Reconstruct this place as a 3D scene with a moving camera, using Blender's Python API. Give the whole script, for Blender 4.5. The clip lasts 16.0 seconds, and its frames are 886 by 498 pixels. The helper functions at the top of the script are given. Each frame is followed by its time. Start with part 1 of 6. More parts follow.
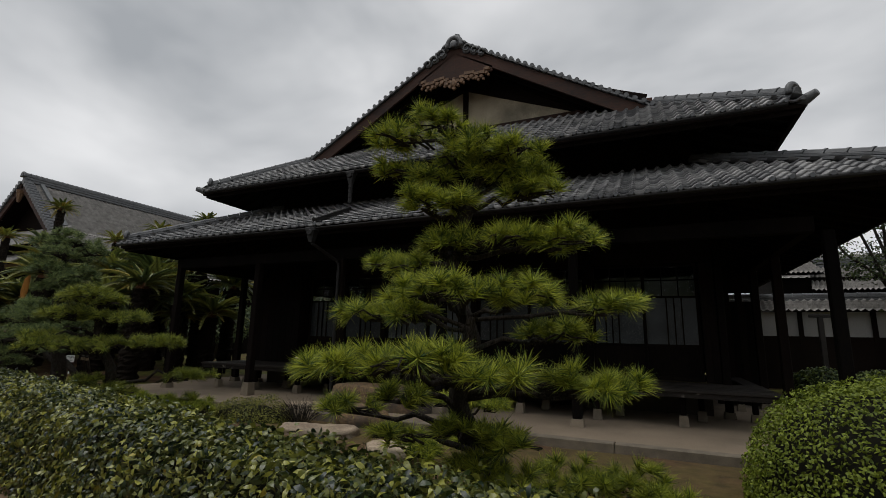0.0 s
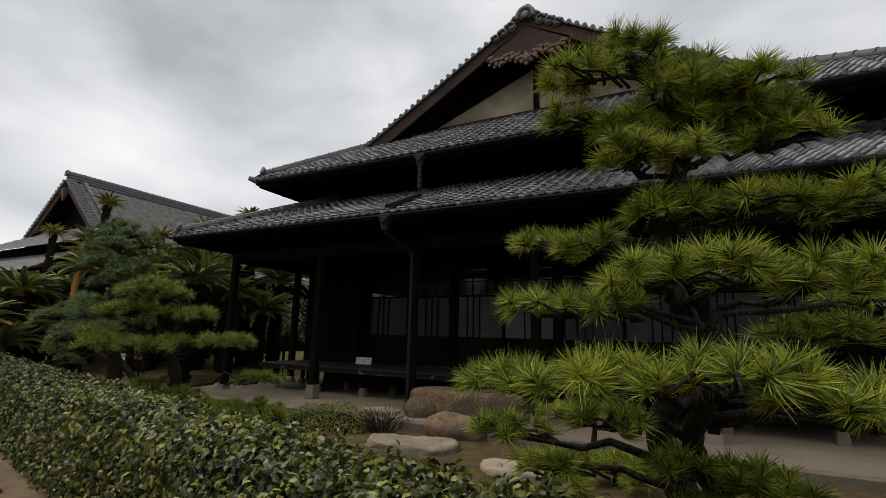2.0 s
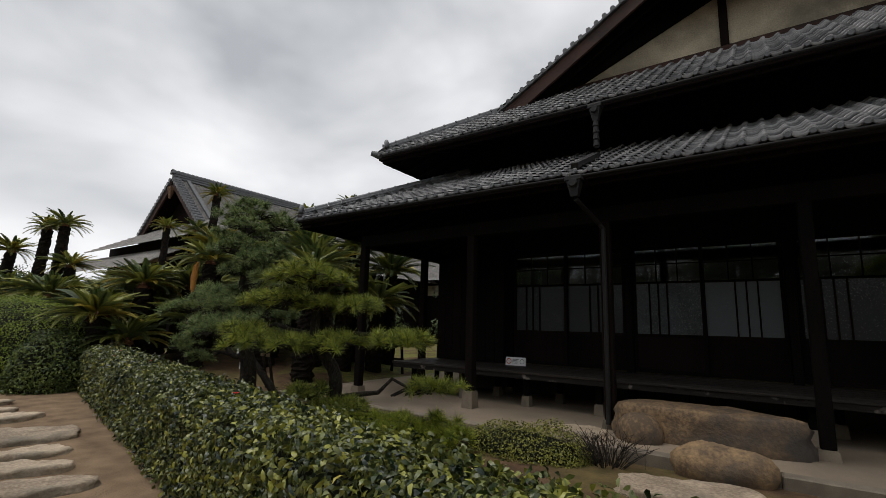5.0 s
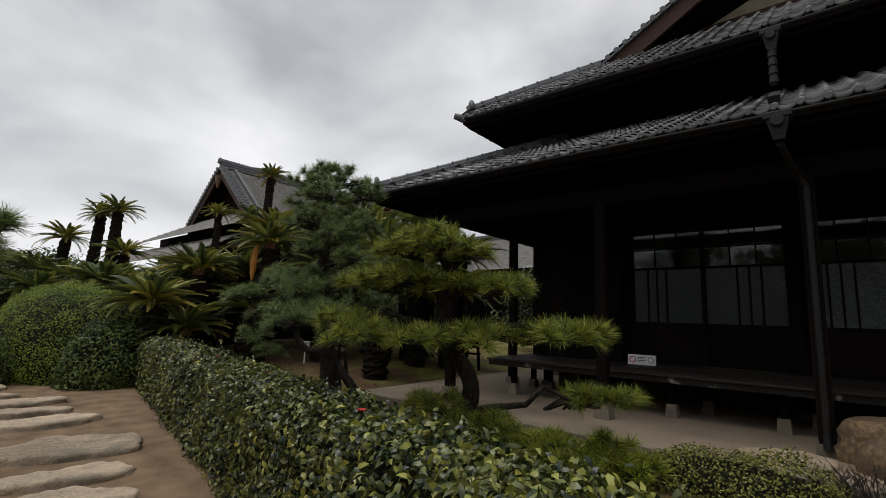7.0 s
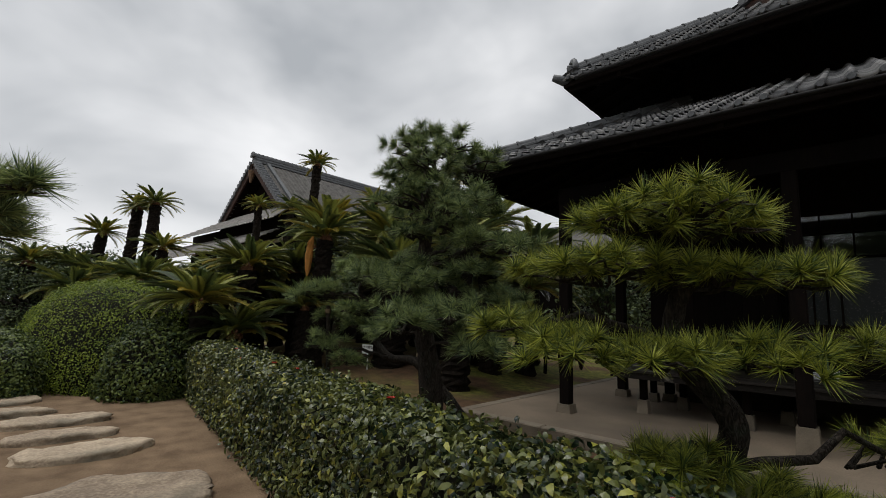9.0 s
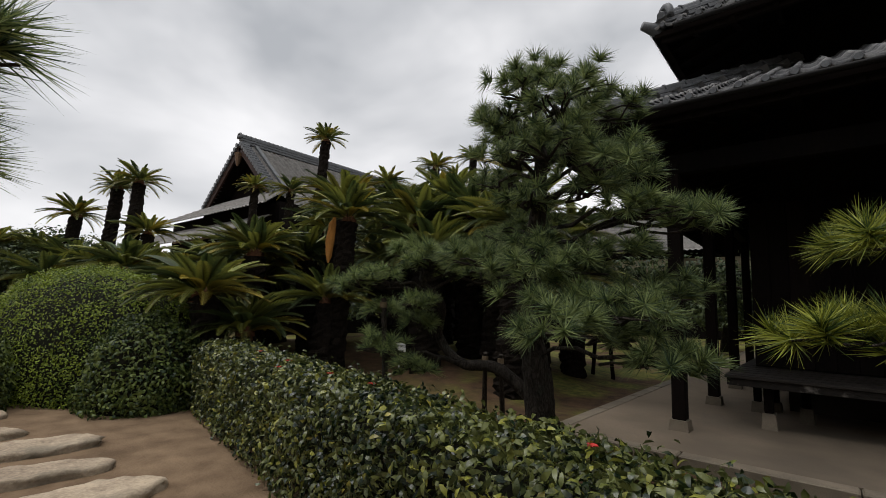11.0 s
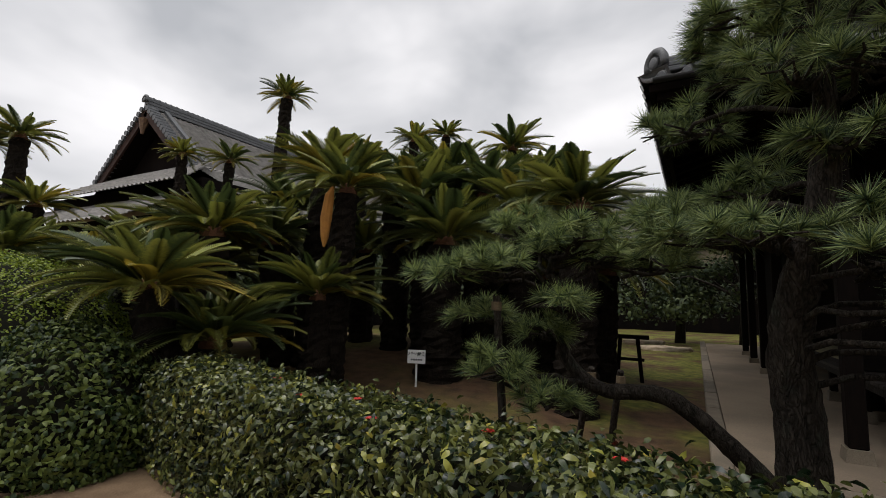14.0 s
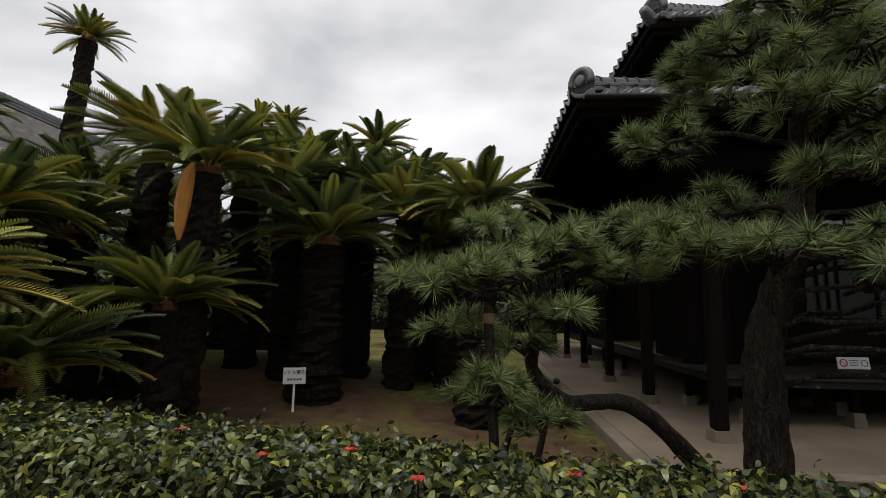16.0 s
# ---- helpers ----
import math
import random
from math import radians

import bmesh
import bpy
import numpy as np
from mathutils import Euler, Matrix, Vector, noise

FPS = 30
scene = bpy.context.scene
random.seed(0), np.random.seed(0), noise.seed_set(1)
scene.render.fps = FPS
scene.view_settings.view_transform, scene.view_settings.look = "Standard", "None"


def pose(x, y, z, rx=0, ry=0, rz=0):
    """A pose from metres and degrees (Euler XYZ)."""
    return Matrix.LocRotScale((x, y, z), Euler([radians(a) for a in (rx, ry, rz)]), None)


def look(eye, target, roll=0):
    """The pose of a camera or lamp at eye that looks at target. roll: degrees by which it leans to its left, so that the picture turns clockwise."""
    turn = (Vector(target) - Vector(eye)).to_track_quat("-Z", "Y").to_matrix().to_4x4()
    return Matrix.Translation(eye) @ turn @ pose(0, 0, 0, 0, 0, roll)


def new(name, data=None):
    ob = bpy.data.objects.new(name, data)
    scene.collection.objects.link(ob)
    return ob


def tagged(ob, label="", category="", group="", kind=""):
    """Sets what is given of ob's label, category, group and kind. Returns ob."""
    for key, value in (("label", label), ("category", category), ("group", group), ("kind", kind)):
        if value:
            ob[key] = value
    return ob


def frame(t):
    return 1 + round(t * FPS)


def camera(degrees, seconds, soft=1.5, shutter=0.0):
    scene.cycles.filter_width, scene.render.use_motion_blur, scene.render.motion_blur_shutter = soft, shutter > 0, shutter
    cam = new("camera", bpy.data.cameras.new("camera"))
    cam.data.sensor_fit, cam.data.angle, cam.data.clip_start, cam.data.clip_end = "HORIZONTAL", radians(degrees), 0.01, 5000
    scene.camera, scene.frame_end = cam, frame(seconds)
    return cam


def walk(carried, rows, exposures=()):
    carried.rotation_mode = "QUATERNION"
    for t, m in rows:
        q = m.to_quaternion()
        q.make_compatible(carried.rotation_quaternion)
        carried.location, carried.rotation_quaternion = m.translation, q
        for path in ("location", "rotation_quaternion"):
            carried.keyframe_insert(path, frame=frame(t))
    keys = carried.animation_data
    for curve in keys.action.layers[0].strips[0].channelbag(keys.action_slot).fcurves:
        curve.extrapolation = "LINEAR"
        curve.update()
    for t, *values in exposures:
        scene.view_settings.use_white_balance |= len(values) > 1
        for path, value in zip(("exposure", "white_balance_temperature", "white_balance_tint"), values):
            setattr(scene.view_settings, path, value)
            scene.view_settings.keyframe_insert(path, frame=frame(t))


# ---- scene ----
cam = camera(87.5, 16.0, soft=0.45)
METRES, EYE, TILT, LEAN, TURN = 12.8, 1.55, 0.0, 0.0, 24.2
ROWS = [
    (0.0, 0.0, 0.0, 0.0, -0.23, 10.75, -1.2),
    (0.5, -0.0214, 0.0166, 0.0002, 1.02, 10.66, -1.25),
    (1.0, -0.0407, 0.0376, 0.0014, 1.05, 10.54, -1.33),
    (1.5, -0.0619, 0.0544, -0.0005, 1.28, 10.51, -1.29),
    (2.0, -0.0844, 0.0727, -0.0004, 2.67, 10.44, -1.36),
    (2.5, -0.1063, 0.0938, -0.0003, 3.77, 10.03, -1.49),
    (3.0, -0.1324, 0.1124, -0.0017, 4.85, 9.73, -1.46),
    (3.5, -0.1557, 0.1327, -0.0015, 6.16, 9.37, -1.5),
    (4.0, -0.177, 0.1544, 0.0001, 7.21, 9.52, -1.51),
    (4.5, -0.2032, 0.1713, 0.0003, 9.26, 9.64, -1.52),
    (7.0, -0.3391, 0.2791, -0.0049, 15.2, 8.28, -1.77),
    (7.5, -0.3682, 0.2965, -0.0049, 16.13, 8.47, -1.78),
    (8.0, -0.3971, 0.3148, -0.0043, 16.78, 8.12, -1.81),
    (8.5, -0.4284, 0.3313, -0.0036, 17.91, 8.14, -1.76),
    (9.0, -0.457, 0.3546, -0.0048, 17.7, 7.99, -1.78),
    (11.5, -0.5963, 0.4412, -0.0056, 14.22, 6.99, -1.89),
    (12.0, -0.622, 0.4615, -0.005, 13.26, 6.96, -1.86),
    (12.5, -0.6488, 0.4771, -0.0037, 12.25, 6.99, -1.77),
    (13.0, -0.6743, 0.4952, -0.0049, 10.03, 6.85, -1.77),
    (13.5, -0.6995, 0.5111, -0.0056, 7.42, 6.72, -1.63),
    (14.0, -0.725, 0.5241, -0.0036, 4.35, 6.42, -1.52),
    (14.5, -0.7485, 0.539, -0.0041, -0.61, 5.96, -1.49),
    (15.0, -0.7749, 0.5495, -0.0028, -6.58, 6.09, -1.25),
    (15.5, -0.7933, 0.5619, -0.0023, -12.98, 6.7, -1.19),
    (16.0, -0.8102, 0.5767, -0.0014, -20.03, 7.36, -0.99),
]
walk(cam, [(t, pose(0, 0, EYE, TILT, LEAN, TURN) @ pose(METRES * x, METRES * y, METRES * z, 90 + pitch, roll, yaw)) for t, x, y, z, yaw, pitch, roll in ROWS],
     [(0.0, -0.2, 6500, 10), (1.5, -0.03, 6500, 10), (3.5, 0.14, 6520, 10.5), (7.0, 0.03, 6520, 11), (9.0, 0.02, 6500, 10), (12.5, 0.19, 6590, 12.5), (15.0, 0.22, 6600, 12.5), (16.0, 0.3, 6620, 12.5)])

# ---- world, sun, exposure ----
world = bpy.data.worlds.new("overcast")
scene.world = world
world.use_nodes = True
wn, wl = world.node_tree.nodes, world.node_tree.links
wn.clear()
w_out = wn.new("ShaderNodeOutputWorld")
w_bg = wn.new("ShaderNodeBackground")
w_bg.inputs["Strength"].default_value = 1.0
sky = wn.new("ShaderNodeTexSky")
sky.sky_type = "NISHITA"
sky.sun_disc = False
sky.sun_elevation = radians(72)
sky.sun_rotation = radians(218)
sky_gain = wn.new("ShaderNodeVectorMath")
sky_gain.operation = "SCALE"
sky_gain.inputs["Scale"].default_value = 0.06
w_tc = wn.new("ShaderNodeTexCoord")
w_map = wn.new("ShaderNodeMapping")
w_map.inputs["Scale"].default_value = (1.0, 1.0, 1.9)
w_n1 = wn.new("ShaderNodeTexNoise")
w_n1.inputs["Scale"].default_value = 2.1
w_n1.inputs["Detail"].default_value = 4.5
w_n1.inputs["Roughness"].default_value = 0.47
w_n1.inputs["Distortion"].default_value = 0.25
w_ramp = wn.new("ShaderNodeValToRGB")
w_ramp.color_ramp.elements[0].position = 0.33
w_ramp.color_ramp.elements[0].color = (0.45, 0.472, 0.497, 1)
w_ramp.color_ramp.elements[1].position = 0.68
w_ramp.color_ramp.elements[1].color = (0.985, 0.99, 1.0, 1)
w_mix = wn.new("ShaderNodeMix")
w_mix.data_type = "RGBA"
w_mix.inputs["Factor"].default_value = 0.93
wl.new(w_tc.outputs["Generated"], w_map.inputs["Vector"])
wl.new(w_map.outputs["Vector"], w_n1.inputs["Vector"])
wl.new(w_n1.outputs["Fac"], w_ramp.inputs["Fac"])
wl.new(sky.outputs["Color"], sky_gain.inputs[0])
wl.new(sky_gain.outputs["Vector"], w_mix.inputs["A"])
wl.new(w_ramp.outputs["Color"], w_mix.inputs["B"])
wl.new(w_mix.outputs["Result"], w_bg.inputs["Color"])
wl.new(w_bg.outputs["Background"], w_out.inputs["Surface"])

sun_data = bpy.data.lights.new("sun", "SUN")
sun_data.energy = 1.35
sun_data.angle = radians(40)
sun_data.color = (1.0, 0.985, 0.955)
sun = new("sun", sun_data)
sun.matrix_world = look((-9.5, -12.2, 47.5), (0, 0, 0))

# ---- materials ----


def mat(name, a, b, rough=0.7, scale=6.0, fine=60.0, bump=0.15, metal=0.0, spec=0.4, by_object=0.0, by_island=0.0,
        stretch=(1, 1, 1), stain=None, stain_at=0.6, sheen=0.0, translucent=0.0):
    """A two-scale surface: a and b are the light and dark base colours, mixed by coarse and fine noise in metres."""
    m = bpy.data.materials.new(name)
    m.use_nodes = True
    n, l = m.node_tree.nodes, m.node_tree.links
    p = n["Principled BSDF"]
    tc = n.new("ShaderNodeTexCoord")
    mp = n.new("ShaderNodeMapping")
    mp.inputs["Scale"].default_value = stretch
    l.new(tc.outputs["Object"], mp.inputs["Vector"])
    n1 = n.new("ShaderNodeTexNoise")
    n1.inputs["Scale"].default_value, n1.inputs["Detail"].default_value = scale, 5
    n2 = n.new("ShaderNodeTexNoise")
    n2.inputs["Scale"].default_value, n2.inputs["Detail"].default_value = fine, 4
    l.new(mp.outputs["Vector"], n1.inputs["Vector"])
    l.new(mp.outputs["Vector"], n2.inputs["Vector"])
    add = n.new("ShaderNodeMath")
    add.operation = "MULTIPLY_ADD"
    add.inputs[1].default_value = 0.5
    l.new(n2.outputs["Fac"], add.inputs[0])
    half = n.new("ShaderNodeMath")
    half.operation = "MULTIPLY"
    half.inputs[1].default_value = 0.5
    l.new(n1.outputs["Fac"], half.inputs[0])
    l.new(half.outputs[0], add.inputs[2])
    fac = add.outputs[0]
    if by_object or by_island:
        if by_object:
            r = n.new("ShaderNodeObjectInfo").outputs["Random"]
        else:
            r = n.new("ShaderNodeNewGeometry").outputs["Random Per Island"]
        ma = n.new("ShaderNodeMath")
        ma.operation = "MULTIPLY_ADD"
        ma.inputs[1].default_value = by_object or by_island
        l.new(r, ma.inputs[0])
        sub = n.new("ShaderNodeMath")
        sub.operation = "SUBTRACT"
        sub.inputs[1].default_value = (by_object or by_island) / 2
        l.new(fac, sub.inputs[0])
        l.new(sub.outputs[0], ma.inputs[2])
        fac = ma.outputs[0]
    ramp = n.new("ShaderNodeValToRGB")
    ramp.color_ramp.elements[0].position, ramp.color_ramp.elements[0].color = 0.32, (*b, 1)
    ramp.color_ramp.elements[1].position, ramp.color_ramp.elements[1].color = 0.68, (*a, 1)
    l.new(fac, ramp.inputs["Fac"])
    col = ramp.outputs["Color"]
    if stain:
        n3 = n.new("ShaderNodeTexNoise")
        n3.inputs["Scale"].default_value, n3.inputs["Detail"].default_value = scale * 0.37, 7
        l.new(tc.outputs["Object"], n3.inputs["Vector"])
        r3 = n.new("ShaderNodeValToRGB")
        r3.color_ramp.elements[0].position, r3.color_ramp.elements[1].position = stain_at - 0.1, stain_at + 0.1
        l.new(n3.outputs["Fac"], r3.inputs["Fac"])
        mx = n.new("ShaderNodeMix")
        mx.data_type = "RGBA"
        mx.inputs["B"].default_value = (*stain, 1)
        l.new(r3.outputs["Color"], mx.inputs["Factor"])
        l.new(col, mx.inputs["A"])
        col = mx.outputs["Result"]
    l.new(col, p.inputs["Base Color"])
    rr = n.new("ShaderNodeMapRange")
    rr.inputs["To Min"].default_value, rr.inputs["To Max"].default_value = max(rough - 0.12, 0.03), min(rough + 0.12, 1.0)
    l.new(n2.outputs["Fac"], rr.inputs["Value"])
    l.new(rr.outputs["Result"], p.inputs["Roughness"])
    p.inputs["Metallic"].default_value = metal
    p.inputs["Specular IOR Level"].default_value = spec
    if bump:
        bp = n.new("ShaderNodeBump")
        bp.inputs["Strength"].default_value, bp.inputs["Distance"].default_value = bump, 0.02
        l.new(add.outputs[0], bp.inputs["Height"])
        l.new(bp.outputs["Normal"], p.inputs["Normal"])
    if translucent:
        tr = n.new("ShaderNodeBsdfTranslucent")
        l.new(col, tr.inputs["Color"])
        ms = n.new("ShaderNodeMixShader")
        ms.inputs["Fac"].default_value = translucent
        l.new(p.outputs["BSDF"], ms.inputs[1])
        l.new(tr.outputs["BSDF"], ms.inputs[2])
        l.new(ms.outputs["Shader"], n["Material Output"].inputs["Surface"])
    return m


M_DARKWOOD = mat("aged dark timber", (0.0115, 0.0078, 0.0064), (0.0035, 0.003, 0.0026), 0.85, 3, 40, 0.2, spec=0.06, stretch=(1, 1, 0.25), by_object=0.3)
M_DECK = mat("weathered deck board", (0.034, 0.027, 0.022), (0.013, 0.0105, 0.009), 0.65, 3, 45, 0.25, spec=0.3, stretch=(0.2, 1, 1), by_object=0.4)
M_BARGE = mat("red-brown barge board", (0.06, 0.023, 0.012), (0.008, 0.005, 0.004), 0.7, 2.6, 30, 0.3, stretch=(0.3, 1, 1), spec=0.3)
M_CARVED = mat("carved cypress", (0.22, 0.125, 0.065), (0.06, 0.034, 0.02), 0.65, 9, 40, 0.2)
M_TILE = mat("smoked roof tile", (0.25, 0.245, 0.24), (0.055, 0.055, 0.058), 0.33, 4, 70, 0.15, spec=0.6, by_object=0.5, stain=(0.05, 0.055, 0.05), stain_at=0.66)
M_TILES = mat("smoked roof tile, joined", (0.25, 0.245, 0.24), (0.055, 0.055, 0.058), 0.33, 4, 70, 0.15, spec=0.6, by_island=0.5, stain=(0.05, 0.055, 0.05), stain_at=0.66)
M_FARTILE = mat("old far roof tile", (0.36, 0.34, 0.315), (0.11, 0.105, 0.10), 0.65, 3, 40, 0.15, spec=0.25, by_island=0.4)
M_RIDGE = mat("ridge tile", (0.13, 0.135, 0.14), (0.05, 0.052, 0.056), 0.5, 5, 60, 0.2, spec=0.5)
M_PLASTER = mat("stained plaster", (0.52, 0.45, 0.33), (0.24, 0.21, 0.155), 0.9, 2.4, 40, 0.1, spec=0.2, stain=(0.12, 0.11, 0.085), stain_at=0.58)
M_WHITE = mat("white wall plaster", (0.42, 0.41, 0.40), (0.33, 0.32, 0.31), 0.9, 2, 30, 0.08, spec=0.2)
M_COPPER = mat("darkened copper", (0.011, 0.0095, 0.009), (0.005, 0.005, 0.005), 0.65, 5, 60, 0.1, metal=0.1)
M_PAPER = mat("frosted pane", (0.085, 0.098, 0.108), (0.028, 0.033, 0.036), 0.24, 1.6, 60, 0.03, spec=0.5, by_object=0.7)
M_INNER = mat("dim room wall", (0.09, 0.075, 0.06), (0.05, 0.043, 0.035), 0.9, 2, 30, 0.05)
M_TATAMI = mat("tatami", (0.30, 0.27, 0.17), (0.22, 0.19, 0.12), 0.85, 3, 120, 0.1)
M_SLAB = mat("rammed lime floor", (0.30, 0.235, 0.17), (0.19, 0.15, 0.108), 0.88, 1.3, 60, 0.15, spec=0.25, stain=(0.13, 0.105, 0.078), stain_at=0.6)
M_KERB = mat("granite kerb", (0.25, 0.205, 0.15), (0.12, 0.10, 0.075), 0.8, 6, 120, 0.25, by_object=0.3)
M_STONE = mat("pale stepping stone", (0.52, 0.415, 0.295), (0.20, 0.15, 0.105), 0.85, 4, 34, 1.0, by_object=0.25, stain=(0.13, 0.115, 0.085), stain_at=0.6)
M_WARMSTONE = mat("ochre boulder", (0.40, 0.255, 0.125), (0.10, 0.068, 0.042), 0.85, 4, 26, 1.0, by_object=0.3, stain=(0.06, 0.05, 0.042), stain_at=0.58)
M_LEAF = mat("hedge leaf", (0.15, 0.168, 0.048), (0.008, 0.020, 0.0085), 0.29, 1.2, 25, 0.05, spec=0.48, by_island=0.55, translucent=0.15)
M_LEAFY = mat("yellow leaf", (0.36, 0.30, 0.05), (0.20, 0.18, 0.03), 0.4, 3, 25, 0.05, spec=0.5, by_island=0.5, translucent=0.15)
M_LEAFB = mat("young hedge leaf", (0.31, 0.31, 0.055), (0.03, 0.048, 0.012), 0.3, 1.2, 25, 0.05, spec=0.5, by_island=0.6, translucent=0.15)
M_CAM = mat("camellia leaf", (0.125, 0.16, 0.036), (0.016, 0.034, 0.010), 0.42, 1.2, 25, 0.05, spec=0.28, by_island=0.5, translucent=0.1)
M_BOX = mat("clipped shrub leaf", (0.23, 0.28, 0.032), (0.09, 0.125, 0.014), 0.5, 1.5, 25, 0.05, spec=0.3, by_island=0.4, translucent=0.2)
M_BOXB = mat("young clipped shrub leaf", (0.27, 0.34, 0.036), (0.05, 0.085, 0.012), 0.5, 1.5, 25, 0.05, spec=0.3, by_island=0.4, translucent=0.2)
M_AZALEA = mat("azalea leaf", (0.26, 0.26, 0.05), (0.06, 0.07, 0.016), 0.5, 3, 25, 0.05, spec=0.3, by_island=0.6, translucent=0.15)
# near-black: shade inside foliage is put into this colour; flower stalks share it
M_TWIGSHADE = mat("twig and inner foliage shade", (0.016, 0.015, 0.009), (0.006, 0.007, 0.004), 0.9, 8, 60, 0.3, spec=0.1)
M_NEEDLE = mat("pine needle", (0.47, 0.51, 0.055), (0.045, 0.09, 0.016), 0.5, 7.0, 20, 0.0, spec=0.35, by_island=0.5, translucent=0.2)
M_NEEDLE2 = mat("blue-green pine needle", (0.33, 0.40, 0.145), (0.034, 0.07, 0.03), 0.5, 7.0, 20, 0.0, spec=0.35, by_island=0.5, translucent=0.2)
M_NEEDLE4 = mat("dark blue-green pine needle", (0.26, 0.32, 0.115), (0.028, 0.058, 0.025), 0.5, 7.0, 20, 0.0, spec=0.35, by_island=0.5, translucent=0.2)
M_NEEDLE3 = mat("deep green pine needle", (0.36, 0.39, 0.055), (0.036, 0.068, 0.015), 0.5, 7.0, 20, 0.0, spec=0.35, by_island=0.5, translucent=0.2)
M_BARK = mat("pine bark", (0.085, 0.07, 0.056), (0.014, 0.012, 0.010), 0.95, 18, 90, 1.0, spec=0.15, stretch=(1, 1, 0.4), stain=(0.06, 0.066, 0.05), stain_at=0.66)
M_CYCTRUNK = mat("cycad trunk", (0.034, 0.026, 0.019), (0.009, 0.007, 0.006), 0.95, 12, 50, 0.9, spec=0.1)
M_FROND = mat("cycad frond", (0.33, 0.345, 0.08), (0.075, 0.11, 0.037), 0.36, 0.8, 25, 0.0, spec=0.55, by_object=0.75, translucent=0.12)
M_FRONDY = mat("yellowing cycad frond", (0.43, 0.34, 0.055), (0.19, 0.18, 0.04), 0.5, 0.8, 25, 0.0, spec=0.4, by_object=0.6, translucent=0.15)
M_DEAD = mat("dry orange cone", (0.52, 0.23, 0.045), (0.33, 0.14, 0.03), 0.8, 8, 60, 0.5)
M_WOOL = mat("cycad wool", (0.21, 0.10, 0.055), (0.07, 0.035, 0.02), 0.95, 14, 70, 0.8, spec=0.1)
M_FASCIA = mat("worn deck edge", (0.022, 0.017, 0.014), (0.008, 0.007, 0.006), 0.7, 16, 60, 0.3, spec=0.2, stain=(0.36, 0.33, 0.29), stain_at=0.72)
M_SIGN = mat("white sign board", (0.80, 0.80, 0.78), (0.72, 0.72, 0.70), 0.5, 3, 60, 0.0)
M_INK = mat("black ink", (0.02, 0.02, 0.02), (0.015, 0.015, 0.015), 0.6, 3, 60, 0.0)
M_RED = mat("red ink", (0.55, 0.03, 0.03), (0.45, 0.025, 0.025), 0.6, 3, 60, 0.0)
M_PETAL = mat("red petal", (0.75, 0.07, 0.05), (0.6, 0.03, 0.03), 0.5, 8, 60, 0.0, translucent=0.2)
M_ROPE = mat("hemp rope", (0.2, 0.15, 0.09), (0.1, 0.07, 0.04), 0.9, 20, 90, 0.4)



def bark_plates(m):
    """Breaks the bark into long plates with dark cracks between them."""
    n, l = m.node_tree.nodes, m.node_tree.links
    p = n["Principled BSDF"]
    tc = n.new("ShaderNodeTexCoord")
    mp = n.new("ShaderNodeMapping")
    mp.inputs["Scale"].default_value = (1, 1, 0.28)
    l.new(tc.outputs["Object"], mp.inputs["Vector"])
    wn2 = n.new("ShaderNodeTexNoise")
    wn2.inputs["Scale"].default_value = 14
    l.new(mp.outputs["Vector"], wn2.inputs["Vector"])
    warp = n.new("ShaderNodeMix")
    warp.data_type = "VECTOR"
    warp.inputs["Factor"].default_value = 0.22
    l.new(mp.outputs["Vector"], warp.inputs["A"])
    l.new(wn2.outputs["Color"], warp.inputs["B"])
    v = n.new("ShaderNodeTexVoronoi")
    v.feature = "DISTANCE_TO_EDGE"
    v.inputs["Scale"].default_value = 30
    l.new(warp.outputs["Result"], v.inputs["Vector"])
    r = n.new("ShaderNodeValToRGB")
    r.color_ramp.elements[0].position, r.color_ramp.elements[0].color = 0.0, (0.5, 0.49, 0.48, 1)
    r.color_ramp.elements[1].position, r.color_ramp.elements[1].color = 0.2, (1.0, 1.0, 1.0, 1)
    l.new(v.outputs["Distance"], r.inputs["Fac"])
    mx = n.new("ShaderNodeMix")
    mx.data_type = "RGBA"
    mx.blend_type = "MULTIPLY"
    mx.inputs["Factor"].default_value = 1.0
    l.new(p.inputs["Base Color"].links[0].from_socket, mx.inputs["A"])
    l.new(r.outputs["Color"], mx.inputs["B"])
    l.new(mx.outputs["Result"], p.inputs["Base Color"])
    b = n.new("ShaderNodeBump")
    b.inputs["Strength"].default_value, b.inputs["Distance"].default_value = 0.8, 0.02
    l.new(r.outputs["Color"], b.inputs["Height"])
    l.new(p.inputs["Normal"].links[0].from_socket, b.inputs["Normal"])
    l.new(b.outputs["Normal"], p.inputs["Normal"])


bark_plates(M_BARK)
bark_plates(M_CYCTRUNK)


def glass_material():
    m = bpy.data.materials.new("old window glass")
    m.use_nodes = True
    n, l = m.node_tree.nodes, m.node_tree.links
    p = n["Principled BSDF"]
    p.inputs["Base Color"].default_value = (0.9, 0.94, 0.93, 1)
    p.inputs["Transmission Weight"].default_value = 1.0
    p.inputs["Roughness"].default_value = 0.0
    p.inputs["IOR"].default_value = 1.45
    ns = n.new("ShaderNodeTexNoise")
    ns.inputs["Scale"].default_value = 3.0
    b = n.new("ShaderNodeBump")
    b.inputs["Strength"].default_value, b.inputs["Distance"].default_value = 0.06, 0.02
    l.new(ns.outputs["Fac"], b.inputs["Height"])
    l.new(b.outputs["Normal"], p.inputs["Normal"])
    return m


M_GLASS = glass_material()


